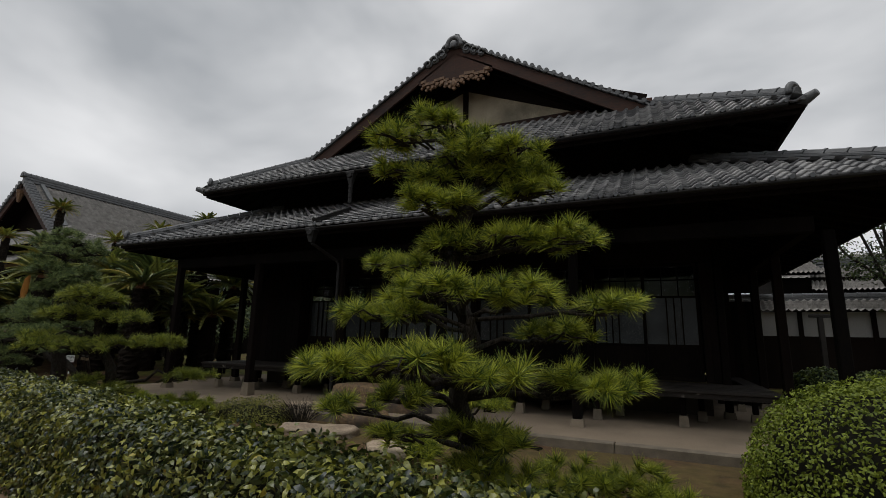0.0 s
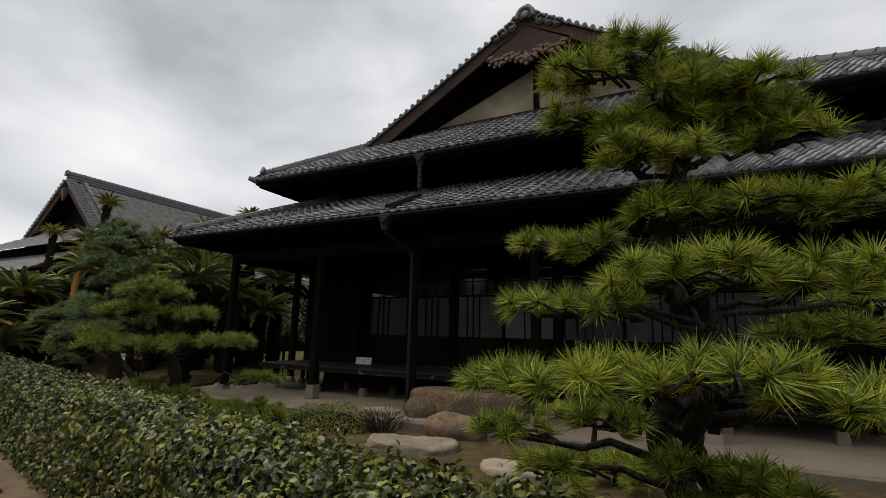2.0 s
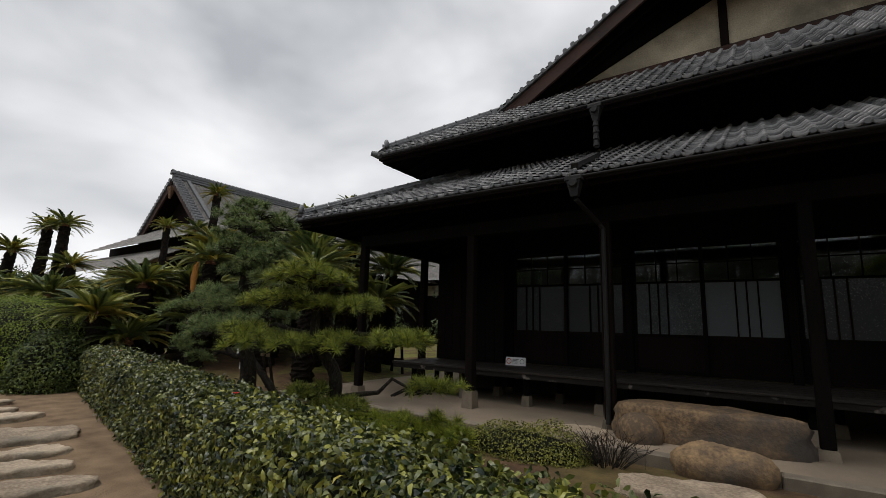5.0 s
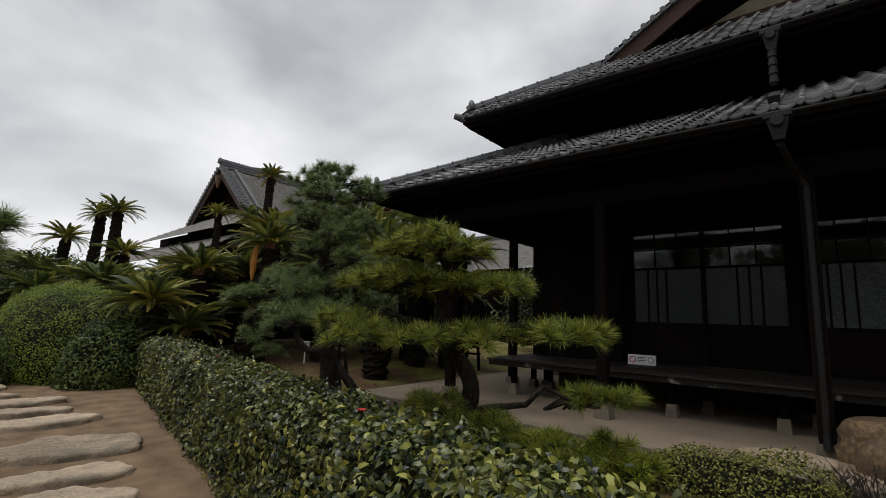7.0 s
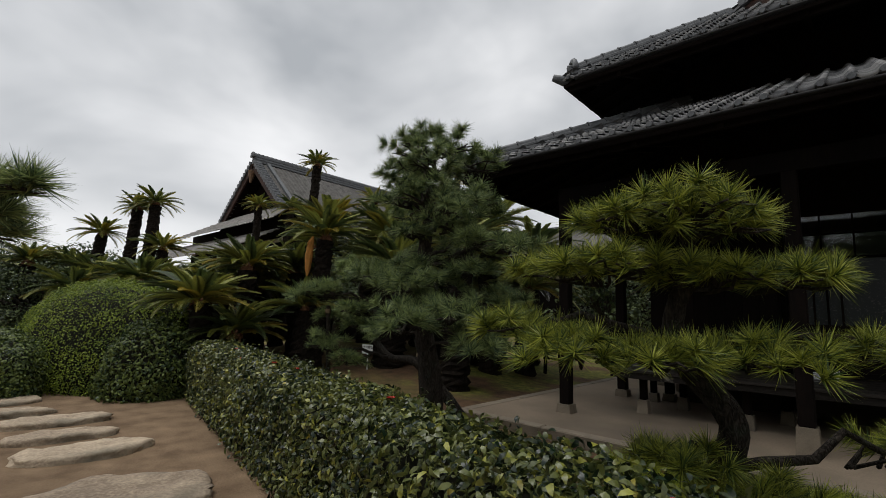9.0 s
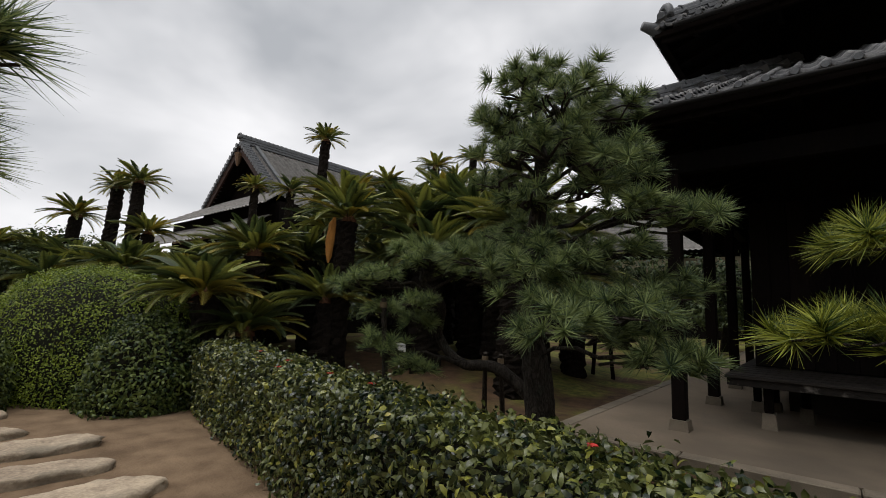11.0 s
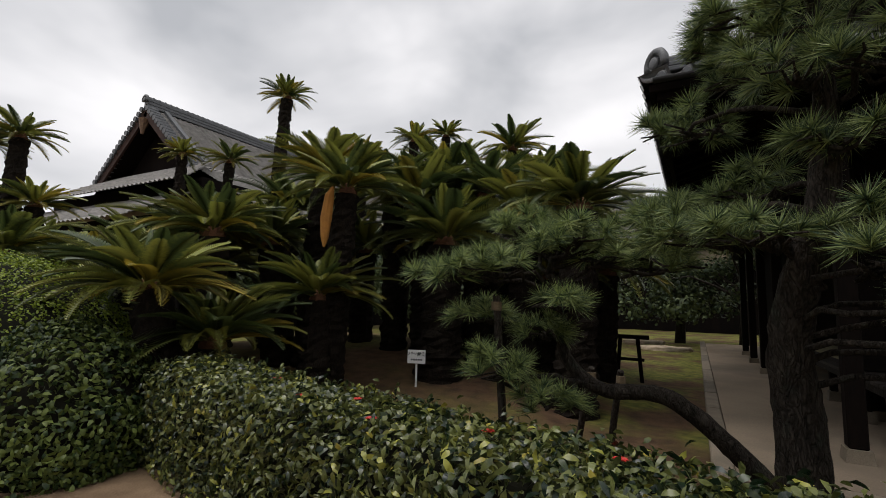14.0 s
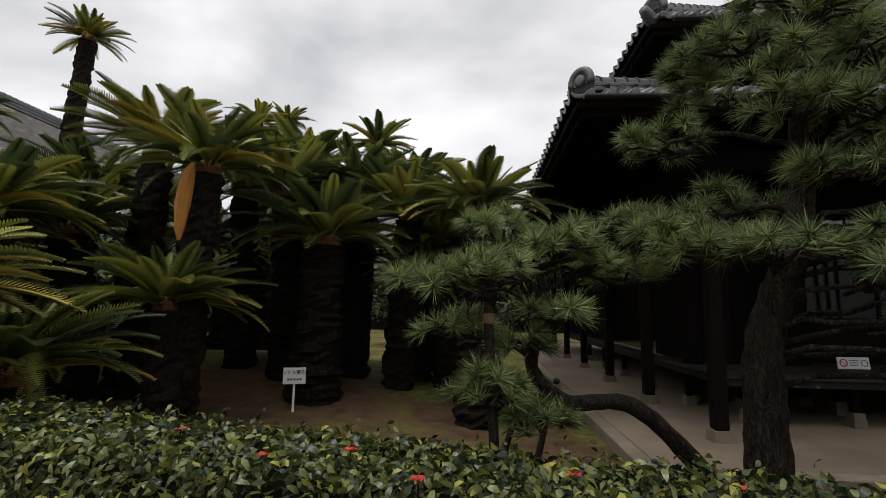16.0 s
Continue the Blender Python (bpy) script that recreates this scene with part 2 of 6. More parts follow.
def ground_material():
    """Sandy earth with darker damp loam and moss in patches of their own."""
    m = bpy.data.materials.new("garden earth")
    m.use_nodes = True
    n, l = m.node_tree.nodes, m.node_tree.links
    p = n["Principled BSDF"]
    tc = n.new("ShaderNodeTexCoord")

    def noise_fac(scale, detail):
        t = n.new("ShaderNodeTexNoise")
        t.inputs["Scale"].default_value, t.inputs["Detail"].default_value = scale, detail
        l.new(tc.outputs["Object"], t.inputs["Vector"])
        return t.outputs["Fac"]

    def ramp(fac, p0, c0, p1, c1):
        r = n.new("ShaderNodeValToRGB")
        r.color_ramp.elements[0].position, r.color_ramp.elements[0].color = p0, (*c0, 1)
        r.color_ramp.elements[1].position, r.color_ramp.elements[1].color = p1, (*c1, 1)
        l.new(fac, r.inputs["Fac"])
        return r.outputs["Color"]

    def mix(f, a, b):
        x = n.new("ShaderNodeMix")
        x.data_type = "RGBA"
        l.new(f, x.inputs["Factor"])
        l.new(a, x.inputs["A"])
        l.new(b, x.inputs["B"])
        return x.outputs["Result"]

    earth = ramp(noise_fac(3.0, 8), 0.3, (0.125, 0.083, 0.05), 0.7, (0.25, 0.172, 0.107))
    loam = ramp(noise_fac(5.0, 8), 0.3, (0.055, 0.034, 0.021), 0.7, (0.125, 0.074, 0.042))
    moss = ramp(noise_fac(9.0, 6), 0.3, (0.065, 0.08, 0.02), 0.7, (0.20, 0.19, 0.045))
    zone = n.new("ShaderNodeAttribute")
    zone.attribute_name = "garden"
    mossz = n.new("ShaderNodeAttribute")
    mossz.attribute_name = "moss"
    patch = n.new("ShaderNodeMath")
    patch.operation = "MULTIPLY"
    one = ramp(noise_fac(1.1, 5), 0.40, (0, 0, 0), 0.56, (1, 1, 1))
    l.new(one, patch.inputs[0])
    l.new(mossz.outputs["Fac"], patch.inputs[1])
    col = mix(patch.outputs[0], mix(zone.outputs["Fac"], earth, loam), moss)
    l.new(col, p.inputs["Base Color"])
    p.inputs["Roughness"].default_value = 0.95
    p.inputs["Specular IOR Level"].default_value = 0.15
    b = n.new("ShaderNodeBump")
    b.inputs["Strength"].default_value, b.inputs["Distance"].default_value = 0.6, 0.02
    l.new(noise_fac(35.0, 8), b.inputs["Height"])
    l.new(b.outputs["Normal"], p.inputs["Normal"])
    return m


M_GROUND = ground_material()

# ---- building helpers ----


class Shape:
    """Collects vertices and faces for one mesh."""

    def __init__(self):
        self.v, self.f = [], []

    def add(self, verts, faces):
        k = len(self.v)
        self.v.extend(tuple(p) for p in verts)
        self.f.extend(tuple(i + k for i in q) for q in faces)
        return self

    def box(self, a, b, m=None, bevel=0.0):
        x0, y0, z0 = a
        x1, y1, z1 = b
        vs = [(x0, y0, z0), (x1, y0, z0), (x1, y1, z0), (x0, y1, z0), (x0, y0, z1), (x1, y0, z1), (x1, y1, z1), (x0, y1, z1)]
        fs = [(0, 3, 2, 1), (4, 5, 6, 7), (0, 1, 5, 4), (1, 2, 6, 5), (2, 3, 7, 6), (3, 0, 4, 7)]
        if bevel:
            bm = bmesh.new()
            bv = [bm.verts.new(p) for p in vs]
            for q in fs:
                bm.faces.new([bv[i] for i in q])
            bmesh.ops.bevel(bm, geom=bm.edges[:], offset=bevel, segments=1, affect="EDGES")
            bm.verts.index_update()
            vs = [tuple(w.co) for w in bm.verts]
            fs = [tuple(w.index for w in q.verts) for q in bm.faces]
            bm.free()
        if m is not None:
            vs = [m @ Vector(p) for p in vs]
        return self.add(vs, fs)

    def beam(self, a, b, w, h, up=(0, 0, 1), bevel=0.0):
        """A squared beam from a to b, w wide and h high."""
        a, b = Vector(a), Vector(b)
        d = (b - a)
        zz = d.normalized()
        xx = Vector(up).cross(zz).normalized()
        yy = zz.cross(xx)
        m = Matrix((xx, yy, zz)).transposed().to_4x4()
        m.translation = a
        return self.box((-w / 2, -h / 2, 0), (w / 2, h / 2, d.length), m, bevel)

    def tube(self, pts, radii, seg=8, cap=True, wobble=0.0, seed=0):
        rng = random.Random(seed)
        pts = [Vector(p) for p in pts]
        n = len(pts)
        side = None
        vs, fs = [], []
        for i, p in enumerate(pts):
            d = (pts[min(i + 1, n - 1)] - pts[max(i - 1, 0)]).normalized()
            if side is None:
                side = d.orthogonal().normalized()
            side = (side - d * side.dot(d)).normalized()
            other = d.cross(side)
            for k in range(seg):
                a = 2 * math.pi * k / seg
                r = radii[i] * (1 + wobble * rng.uniform(-1, 1))
                vs.append(p + (side * math.cos(a) + other * math.sin(a)) * r)
        for i in range(n - 1):
            for k in range(seg):
                j = (k + 1) % seg
                fs.append((i * seg + k, i * seg + j, (i + 1) * seg + j, (i + 1) * seg + k))
        if cap:
            fs.append(tuple(range(seg - 1, -1, -1)))
            fs.append(tuple(range((n - 1) * seg, n * seg)))
        return self.add(vs, fs)

    def mesh(self, name, material, smooth=False):
        me = bpy.data.meshes.new(name)
        me.from_pydata(self.v, [], self.f)
        me.materials.append(material)
        if smooth:
            me.shade_smooth()
        return me


def soup(name, verts, faces, material, smooth=False):
    """A mesh from arrays: verts (n, 3), faces (m, 3) or (m, 4)."""
    verts, faces = np.asarray(verts, np.float32), np.asarray(faces, np.int32)
    me = bpy.data.meshes.new(name)
    k = faces.shape[1]
    me.vertices.add(len(verts))
    me.vertices.foreach_set("co", verts.ravel())
    me.loops.add(faces.size)
    me.loops.foreach_set("vertex_index", faces.ravel())
    me.polygons.add(len(faces))
    me.polygons.foreach_set("loop_start", np.arange(0, faces.size, k, dtype=np.int32))
    me.update(calc_edges=True)
    me.materials.append(material)
    if smooth:
        me.shade_smooth()
    return me


def thing(name, label, category, group="", at=(0, 0, 0), kind=""):
    ob = new(name)
    ob.location = at
    ob.empty_display_size = 0.2
    return tagged(ob, label, category, group, kind)


def part(name, shape, material, parent, label="", smooth=False, kind=""):
    """Links a Shape or a mesh as one object under a thing or a part. Its coordinates are the parent's own."""
    me = shape.mesh(name, material, smooth) if isinstance(shape, Shape) else shape
    ob = new(name, me)
    ob.parent = parent
    return tagged(ob, label, "", "", kind)


def structure(name, shape, material, label, category, smooth=False):
    me = shape.mesh(name, material, smooth) if isinstance(shape, Shape) else shape
    return tagged(new(name, me), label, category, "", "structure")


def hedge_back(x):
    return 2.3 - 0.215 * (x + 0.8)


def smoothstep(a, b, x):
    t = np.clip((x - a) / (b - a), 0, 1)
    return t * t * (3 - 2 * t)


def ground_z(x, y):
    """Height of the garden ground: the path low, the bed a little higher, a mound under the cycads."""
    x, y = np.asarray(x, float), np.asarray(y, float)
    s = smoothstep(-0.6, 0.4, y - hedge_back(x)) * smoothstep(-30, -22, x)
    z = 0.18 * s
    z = z + 0.55 * np.exp(-(((x + 17.0) / 4.2) ** 2 + ((y - 10.4) / 3.0) ** 2)) * smoothstep(11.4, 13.4, -x)
    return z


def gz(x, y):
    return float(ground_z(x, y))

# ---- ground ----


def build_ground():
    xs = np.concatenate([[-900, -400, -150, -80, -50, -40, -34], np.arange(-30, 8.01, 0.3), [10, 14, 20, 40, 90, 250, 900]])
    ys = np.concatenate([[-900, -300, -100, -40, -20, -12, -8, -6], np.arange(-4, 22.01, 0.3), [26, 32, 45, 80, 200, 900]])
    gx, gy = np.meshgrid(xs, ys, indexing="ij")
    z = ground_z(gx, gy)
    rough = np.array([[noise.noise((a * 0.9, b * 0.9, 0.0)) for b in ys] for a in xs])
    near = (np.abs(gx) < 31) & (np.abs(gy) < 23)
    z = z + 0.02 * rough * near
    z = np.where((gx > -11.6) & (gx < 3.6) & (gy > 5.9), np.minimum(z, 0.2), z)
    nx, ny = len(xs), len(ys)
    verts = np.stack([gx, gy, z], -1).reshape(-1, 3)
    i = np.arange(nx * ny).reshape(nx, ny)
    faces = np.stack([i[:-1, :-1], i[1:, :-1], i[1:, 1:], i[:-1, 1:]], -1).reshape(-1, 4)
    me = soup("ground", verts, faces, M_GROUND, True)
    garden = smoothstep(-0.5, 0.2, gy - hedge_back(gx)) * smoothstep(-24, -18, gx)
    mossy = smoothstep(0.4, 1.0, gy - hedge_back(gx)) * np.maximum(0.25 + 0.75 * smoothstep(8.5, 10.5, gy), smoothstep(7.0, 8.0, gy) * smoothstep(-13.9, -13.2, gx))
    for name, field in (("garden", garden), ("moss", mossy)):
        at = me.attributes.new(name, "FLOAT", "POINT")
        at.data.foreach_set("value", field.astype(np.float32).ravel())
    structure("ground", me, M_GROUND, "sandy brown garden earth with damp loam and moss patches", "ground")


build_ground()

SLAB_Z = 0.30
slab = Shape().box((-10.99, 6.56, 0.02), (2.9, 21.0, SLAB_Z - 0.004))
structure("floor", slab, M_SLAB, "pale rammed lime floor under the deep eaves", "floor")
kerbs = thing("kerb", "row of long grey granite kerb stones edging the lime floor", "kerb", kind="structure")
x = -11.15
rng = random.Random(4)
while x < 2.9:
    w = min(rng.uniform(1.1, 1.7), 3.0 - x)
    s = Shape().box((x + 0.004, 6.40, 0.05), (x + w - 0.004, 6.555, SLAB_Z), bevel=0.012)
    part("kerb_stone", s, M_KERB, kerbs)
    x += w
y = 6.56
while y < 20.8:
    w = rng.uniform(1.1, 1.7)
    part("kerb_stone", Shape().box((-11.15, y + 0.004, 0.05), (-10.995, y + w - 0.004, SLAB_Z), bevel=0.012), M_KERB, kerbs)
    y += w

# ---- main house ----
CX = -4.06
house = thing("house", "large old dark timber house with grey tiled hip-and-gable roofs", "house")

# lower roof, upper roof: eave lines and slopes
L_X0, L_X1, L_Y0, L_Z, L_S = -11.6, 3.48, 6.75, 3.55, 0.475
U_X0, U_X1, U_Y0, U_Z, U_S = -10.45, 2.33, 7.88, 5.08, 0.56
W_Y = 9.35
GABLE_Y = 9.5
RIDGE_Z = U_Z + (CX - U_X0) * U_S
BACK = 19.5

TILE_W, TILE_L = 0.205, 0.232


def tile_mesh(material):
    """One S-shaped roof tile: x across, y up the slope, z off the slope; a trough and a roll, with its own thickness."""
    prof = [(-0.5, 0.02), (-0.38, -0.002), (-0.15, -0.011), (0.08, -0.002), (0.22, 0.026), (0.36, 0.044), (0.5, 0.032)]
    w, l, th = TILE_W * 1.06, TILE_L * 1.14, 0.026
    vs = []
    for yy, lift in ((0, 0.043), (l, 0.004)):
        for px, pz in prof:
            vs.append((px * w, yy, pz + lift))
    n = len(prof)
    for px, pz in prof:
        vs.append((px * w, 0.004, pz + 0.043 - th - 0.012))
    fs = [(i, i + 1, n + i + 1, n + i) for i in range(n - 1)]
    fs += [(2 * n + i, 2 * n + i + 1, i + 1, i) for i in range(n - 1)]
    s = Shape().add(vs, fs)
    return s


TILE = tile_mesh(M_TILE)
TILE_ME = TILE.mesh("roof_tile", M_TILE, True)
TILE_V, TILE_F = np.array(TILE.v), np.array(TILE.f)


def roof_face(origin, along, out, slope, width, inside, joined, singles, single_if=None, curve=0.0):
    """Tiles one roof face. along: unit vector on the eave; out: unit vector up-slope in plan; inside(u, d): is the place at u
    along and d in plan up from the eave on the face?"""
    o, a, b = Vector(origin), Vector(along), Vector(out)
    up = Vector((b.x, b.y, slope)).normalized()
    nrm = a.cross(up)
    if nrm.z < 0:
        nrm = -nrm
    run = TILE_L / math.sqrt(1 + slope * slope)
    cols, rows = int(width / TILE_W), 60
    basis = Matrix((a, up, nrm)).transposed().to_4x4()
    if basis.determinant() < 0:
        basis = Matrix((-a, up, nrm)).transposed().to_4x4()
    for r in range(rows):
        for c in range(cols):
            u, d = (c + 0.5) * TILE_W, r * run
            if not inside(u, d + run * 0.5):
                continue
            jit = ((c * 7 + r * 13) % 5 - 2) * 0.0012
            p = o + a * u + b * d + Vector((0, 0, slope * d + jit))
            m = basis.copy()
            m.translation = p
            if single_if and single_if(u, r):
                singles.append(m)
            else:
                joined.append(m)


def join_tiles(mats):
    k = len(TILE_V)
    v4 = np.concatenate([TILE_V, np.ones((k, 1))], 1)
    vs = np.concatenate([(np.array(m) @ v4.T).T[:, :3] for m in mats])
    fs = np.concatenate([TILE_F + i * k for i in range(len(mats))])
    return vs, fs


lower_joined, lower_single, upper_joined, upper_single = [], [], [], []
LW, UW = L_X1 - L_X0, U_X1 - U_X0
L_DEPTH, U_DEPTH = W_Y - L_Y0 + 0.1, 2.35
roof_face((L_X0, L_Y0, L_Z), (1, 0, 0), (0, 1, 0), L_S, LW, lambda u, d: d < L_DEPTH and u > d - 0.08 and LW - u > d - 0.08,
          lower_joined, lower_single, lambda u, r: r < 5 and 2.6 < u < 14.8)
for side, x0, dirx in ((0, L_X0, 1), (1, L_X1, -1)):
    roof_face((x0, L_Y0, L_Z), (0, 1, 0), (dirx, 0, 0), L_S, BACK - L_Y0, lambda u, d: d < 2.6 and u > d - 0.08, lower_joined, lower_single)
roof_face((U_X0, U_Y0, U_Z), (1, 0, 0), (0, 1, 0), U_S + 0.1, UW, lambda u, d: d < U_DEPTH and u > d - 0.08 and UW - u > d - 0.08,
          upper_joined, upper_single, lambda u, r: r < 5 and 1.2 < u < 12.4)
for x0, dirx in ((U_X0, 1), (U_X1, -1)):
    roof_face((x0, U_Y0, U_Z), (0, 1, 0), (dirx, 0, 0), U_S, BACK - U_Y0,
              lambda u, d: d < abs(CX - U_X0) - 0.05 and (u > d - 0.08 if d < 2.0 else u > GABLE_Y - U_Y0 + 0.12), upper_joined, upper_single)

lower_roof = part("lower_roof", Shape().add(
    [(L_X0 + 0.05, L_Y0 + 0.05, L_Z), (L_X1 - 0.05, L_Y0 + 0.05, L_Z), (L_X1 - 2.7, L_Y0 + 2.7, L_Z + 2.65 * L_S), (L_X0 + 2.7, L_Y0 + 2.7, L_Z + 2.65 * L_S),
     (L_X0 + 0.05, BACK, L_Z), (L_X0 + 2.7, BACK, L_Z + 2.65 * L_S), (L_X1 - 0.05, BACK, L_Z), (L_X1 - 2.7, BACK, L_Z + 2.65 * L_S)],
    [(0, 1, 2, 3), (4, 0, 3, 5), (1, 6, 7, 2)]), M_DARKWOOD, house, "lower skirt roof of grey tiles")
zt = U_Z + 2.0 * U_S
upper_roof = part("upper_roof", Shape().add(
    [(U_X0 + 0.05, U_Y0 + 0.05, U_Z), (U_X1 - 0.05, U_Y0 + 0.05, U_Z), (U_X1 - 2.35, U_Y0 + 2.4, U_Z + 2.35 * (U_S + 0.1)), (U_X0 + 2.35, U_Y0 + 2.4, U_Z + 2.35 * (U_S + 0.1)),
     (U_X0 + 0.05, BACK, U_Z), (CX, BACK, RIDGE_Z), (CX, GABLE_Y + 0.1, RIDGE_Z), (U_X0 + 2.0, GABLE_Y + 0.4, zt), (U_X1 - 0.05, BACK, U_Z), (U_X1 - 2.0, GABLE_Y + 0.4, zt)],
    [(0, 1, 2, 3), (4, 0, 7), (4, 7, 5), (7, 6, 5), (1, 8, 9), (8, 5, 9), (9, 5, 6)]), M_DARKWOOD, house, "upper hip-and-gable roof of grey tiles")


def eave_caps(x0, x1, y, z, roof):
    """The round end discs under the roll of each eave tile."""
    n = int((x1 - x0) / TILE_W)
    for i in range(n):
        xx = x0 + (i + 0.5) * TILE_W + 0.33 * TILE_W
        s = Shape().tube([(xx, y - 0.035, z + 0.035), (xx, y - 0.02, z + 0.036), (xx, y + 0.06, z + 0.05)], [0.03, 0.038, 0.034], 9)
        part("eave_disc", s, M_RIDGE, roof)


eave_caps(L_X0, L_X1, L_Y0, L_Z, lower_roof)
eave_caps(U_X0, U_X1, U_Y0, U_Z, upper_roof)
part("tile_field", soup("tile_field", *join_tiles(lower_joined), M_TILES, True), M_TILES, lower_roof, kind="stuff")
part("tile_field", soup("tile_field", *join_tiles(upper_joined), M_TILES, True), M_TILES, upper_roof, kind="stuff")


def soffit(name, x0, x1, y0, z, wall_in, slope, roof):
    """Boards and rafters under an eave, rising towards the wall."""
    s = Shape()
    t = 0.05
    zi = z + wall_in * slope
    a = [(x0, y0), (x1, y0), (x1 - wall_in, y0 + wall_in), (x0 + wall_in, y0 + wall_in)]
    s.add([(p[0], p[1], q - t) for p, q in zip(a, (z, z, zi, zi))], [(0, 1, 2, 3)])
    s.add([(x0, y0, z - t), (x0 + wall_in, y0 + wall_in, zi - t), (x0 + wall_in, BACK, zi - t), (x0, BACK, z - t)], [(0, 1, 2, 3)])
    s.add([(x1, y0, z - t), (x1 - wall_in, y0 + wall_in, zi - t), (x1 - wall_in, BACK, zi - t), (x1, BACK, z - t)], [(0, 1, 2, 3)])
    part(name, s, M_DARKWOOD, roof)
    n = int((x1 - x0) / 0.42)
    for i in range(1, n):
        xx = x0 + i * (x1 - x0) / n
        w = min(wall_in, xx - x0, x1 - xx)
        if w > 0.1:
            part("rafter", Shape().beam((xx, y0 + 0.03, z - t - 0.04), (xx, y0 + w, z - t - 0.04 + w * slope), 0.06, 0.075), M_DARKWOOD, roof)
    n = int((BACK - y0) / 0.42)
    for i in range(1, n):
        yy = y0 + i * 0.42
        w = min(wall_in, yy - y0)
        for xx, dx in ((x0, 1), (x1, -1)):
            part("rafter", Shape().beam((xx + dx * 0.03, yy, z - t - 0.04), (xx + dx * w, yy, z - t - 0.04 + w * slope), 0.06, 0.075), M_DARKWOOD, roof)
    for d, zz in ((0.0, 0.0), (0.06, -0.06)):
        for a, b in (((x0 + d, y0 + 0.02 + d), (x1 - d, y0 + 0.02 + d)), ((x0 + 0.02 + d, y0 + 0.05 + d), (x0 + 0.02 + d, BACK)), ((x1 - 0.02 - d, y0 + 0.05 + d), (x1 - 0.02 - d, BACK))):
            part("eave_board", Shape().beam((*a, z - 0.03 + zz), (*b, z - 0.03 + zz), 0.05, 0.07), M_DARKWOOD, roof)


soffit("soffit", L_X0 + 0.06, L_X1 - 0.06, L_Y0 + 0.06, L_Z - 0.01, 2.3, 0.30, lower_roof)
soffit("soffit", U_X0 + 0.06, U_X1 - 0.06, U_Y0 + 0.06, U_Z - 0.01, 1.5, 0.34, upper_roof)


def ridge_line(a, b, w, h, roof, name="ridge", courses=2, knobs=True):
    """A ridge of stacked flat tiles with a row of round cap tiles."""
    a, b = Vector(a), Vector(b)
    s = Shape()
    for k in range(courses):
        off = Vector((0, 0, k * h / courses))
        s.beam(a + off, b + off, w * (1 - 0.12 * k), h / courses * 0.8, bevel=0.006)
    d = (b - a).normalized()
    n = max(int((b - a).length / 0.27), 1)
    for i in range(n):
        p = a + (b - a) * (i / n) + Vector((0, 0, h * 0.82))
        q = a + (b - a) * ((i + 0.96) / n) + Vector((0, 0, h * 0.82))
        s.tube([p, p + d * 0.03, p + d * 0.035, q], [w * 0.40, w * 0.40, w * 0.34, w * 0.33], 8)
    return part(name, s, M_RIDGE, roof, smooth=False)


def demon_tile(p, facing, size, roof, scrolls=True):
    """An ornamental ridge-end tile: a horseshoe body with a boss, and scrolls running down both sides."""
    f = Vector(facing).normalized()
    side = Vector((0, 0, 1)).cross(f).normalized()
    m = Matrix((side, Vector((0, 0, 1)), f)).transposed().to_4x4()
    m.translation = p
    s = Shape()
    arch = [(math.cos(a) * 0.36, 0.42 + math.sin(a) * 0.42) for a in np.linspace(-0.25, math.pi + 0.25, 15)]
    ring = [m @ Vector((u * size, v * size, 0.0)) for u, v in arch]
    s.tube(ring, [0.13 * size] * len(ring), 8)
    poly = [m @ Vector((u * size, v * size, 0.04 * size)) for u, v in arch]
    poly2 = [m @ Vector((u * size, v * size, -0.16 * size)) for u, v in arch]
    n = len(poly)
    s.add(poly + poly2, [tuple(range(n)), tuple(range(2 * n - 1, n - 1, -1))] + [(i, (i + 1) % n, n + (i + 1) % n, n + i) for i in range(n)])
    boss = [m @ Vector((0, 0.46 * size, 0.0)), m @ Vector((0, 0.46 * size, 0.12 * size)), m @ Vector((0, 0.46 * size, 0.15 * size))]
    s.tube(boss, [0.19 * size, 0.19 * size, 0.13 * size], 12)
    if scrolls:
        for sx in (-1, 1):
            for k, (cx, cy, r) in enumerate(((0.42, 0.40, 0.17), (0.66, 0.12, 0.23), (1.05, -0.08, 0.20), (1.4, -0.26, 0.17))):
                sp = []
                for t in np.linspace(0, 4.2 * math.pi / 2, 16):
                    rr = r * size * (1 - t / 9.0)
                    sp.append(m @ Vector((sx * (cx * size + rr * math.cos(t)), cy * size + rr * math.sin(t), 0.0)))
                s.tube(sp, [0.075 * size * (1 - i / 22) for i in range(16)], 6)
                s.tube([m @ Vector((sx * cx * size, cy * size, -0.12 * size)), m @ Vector((sx * cx * size, cy * size, -0.02 * size))], [r * size * 1.1, r * size], 12)
    part("ridge_end_tile", s, M_RIDGE, roof, "scrolled grey ridge-end tile", smooth=True)


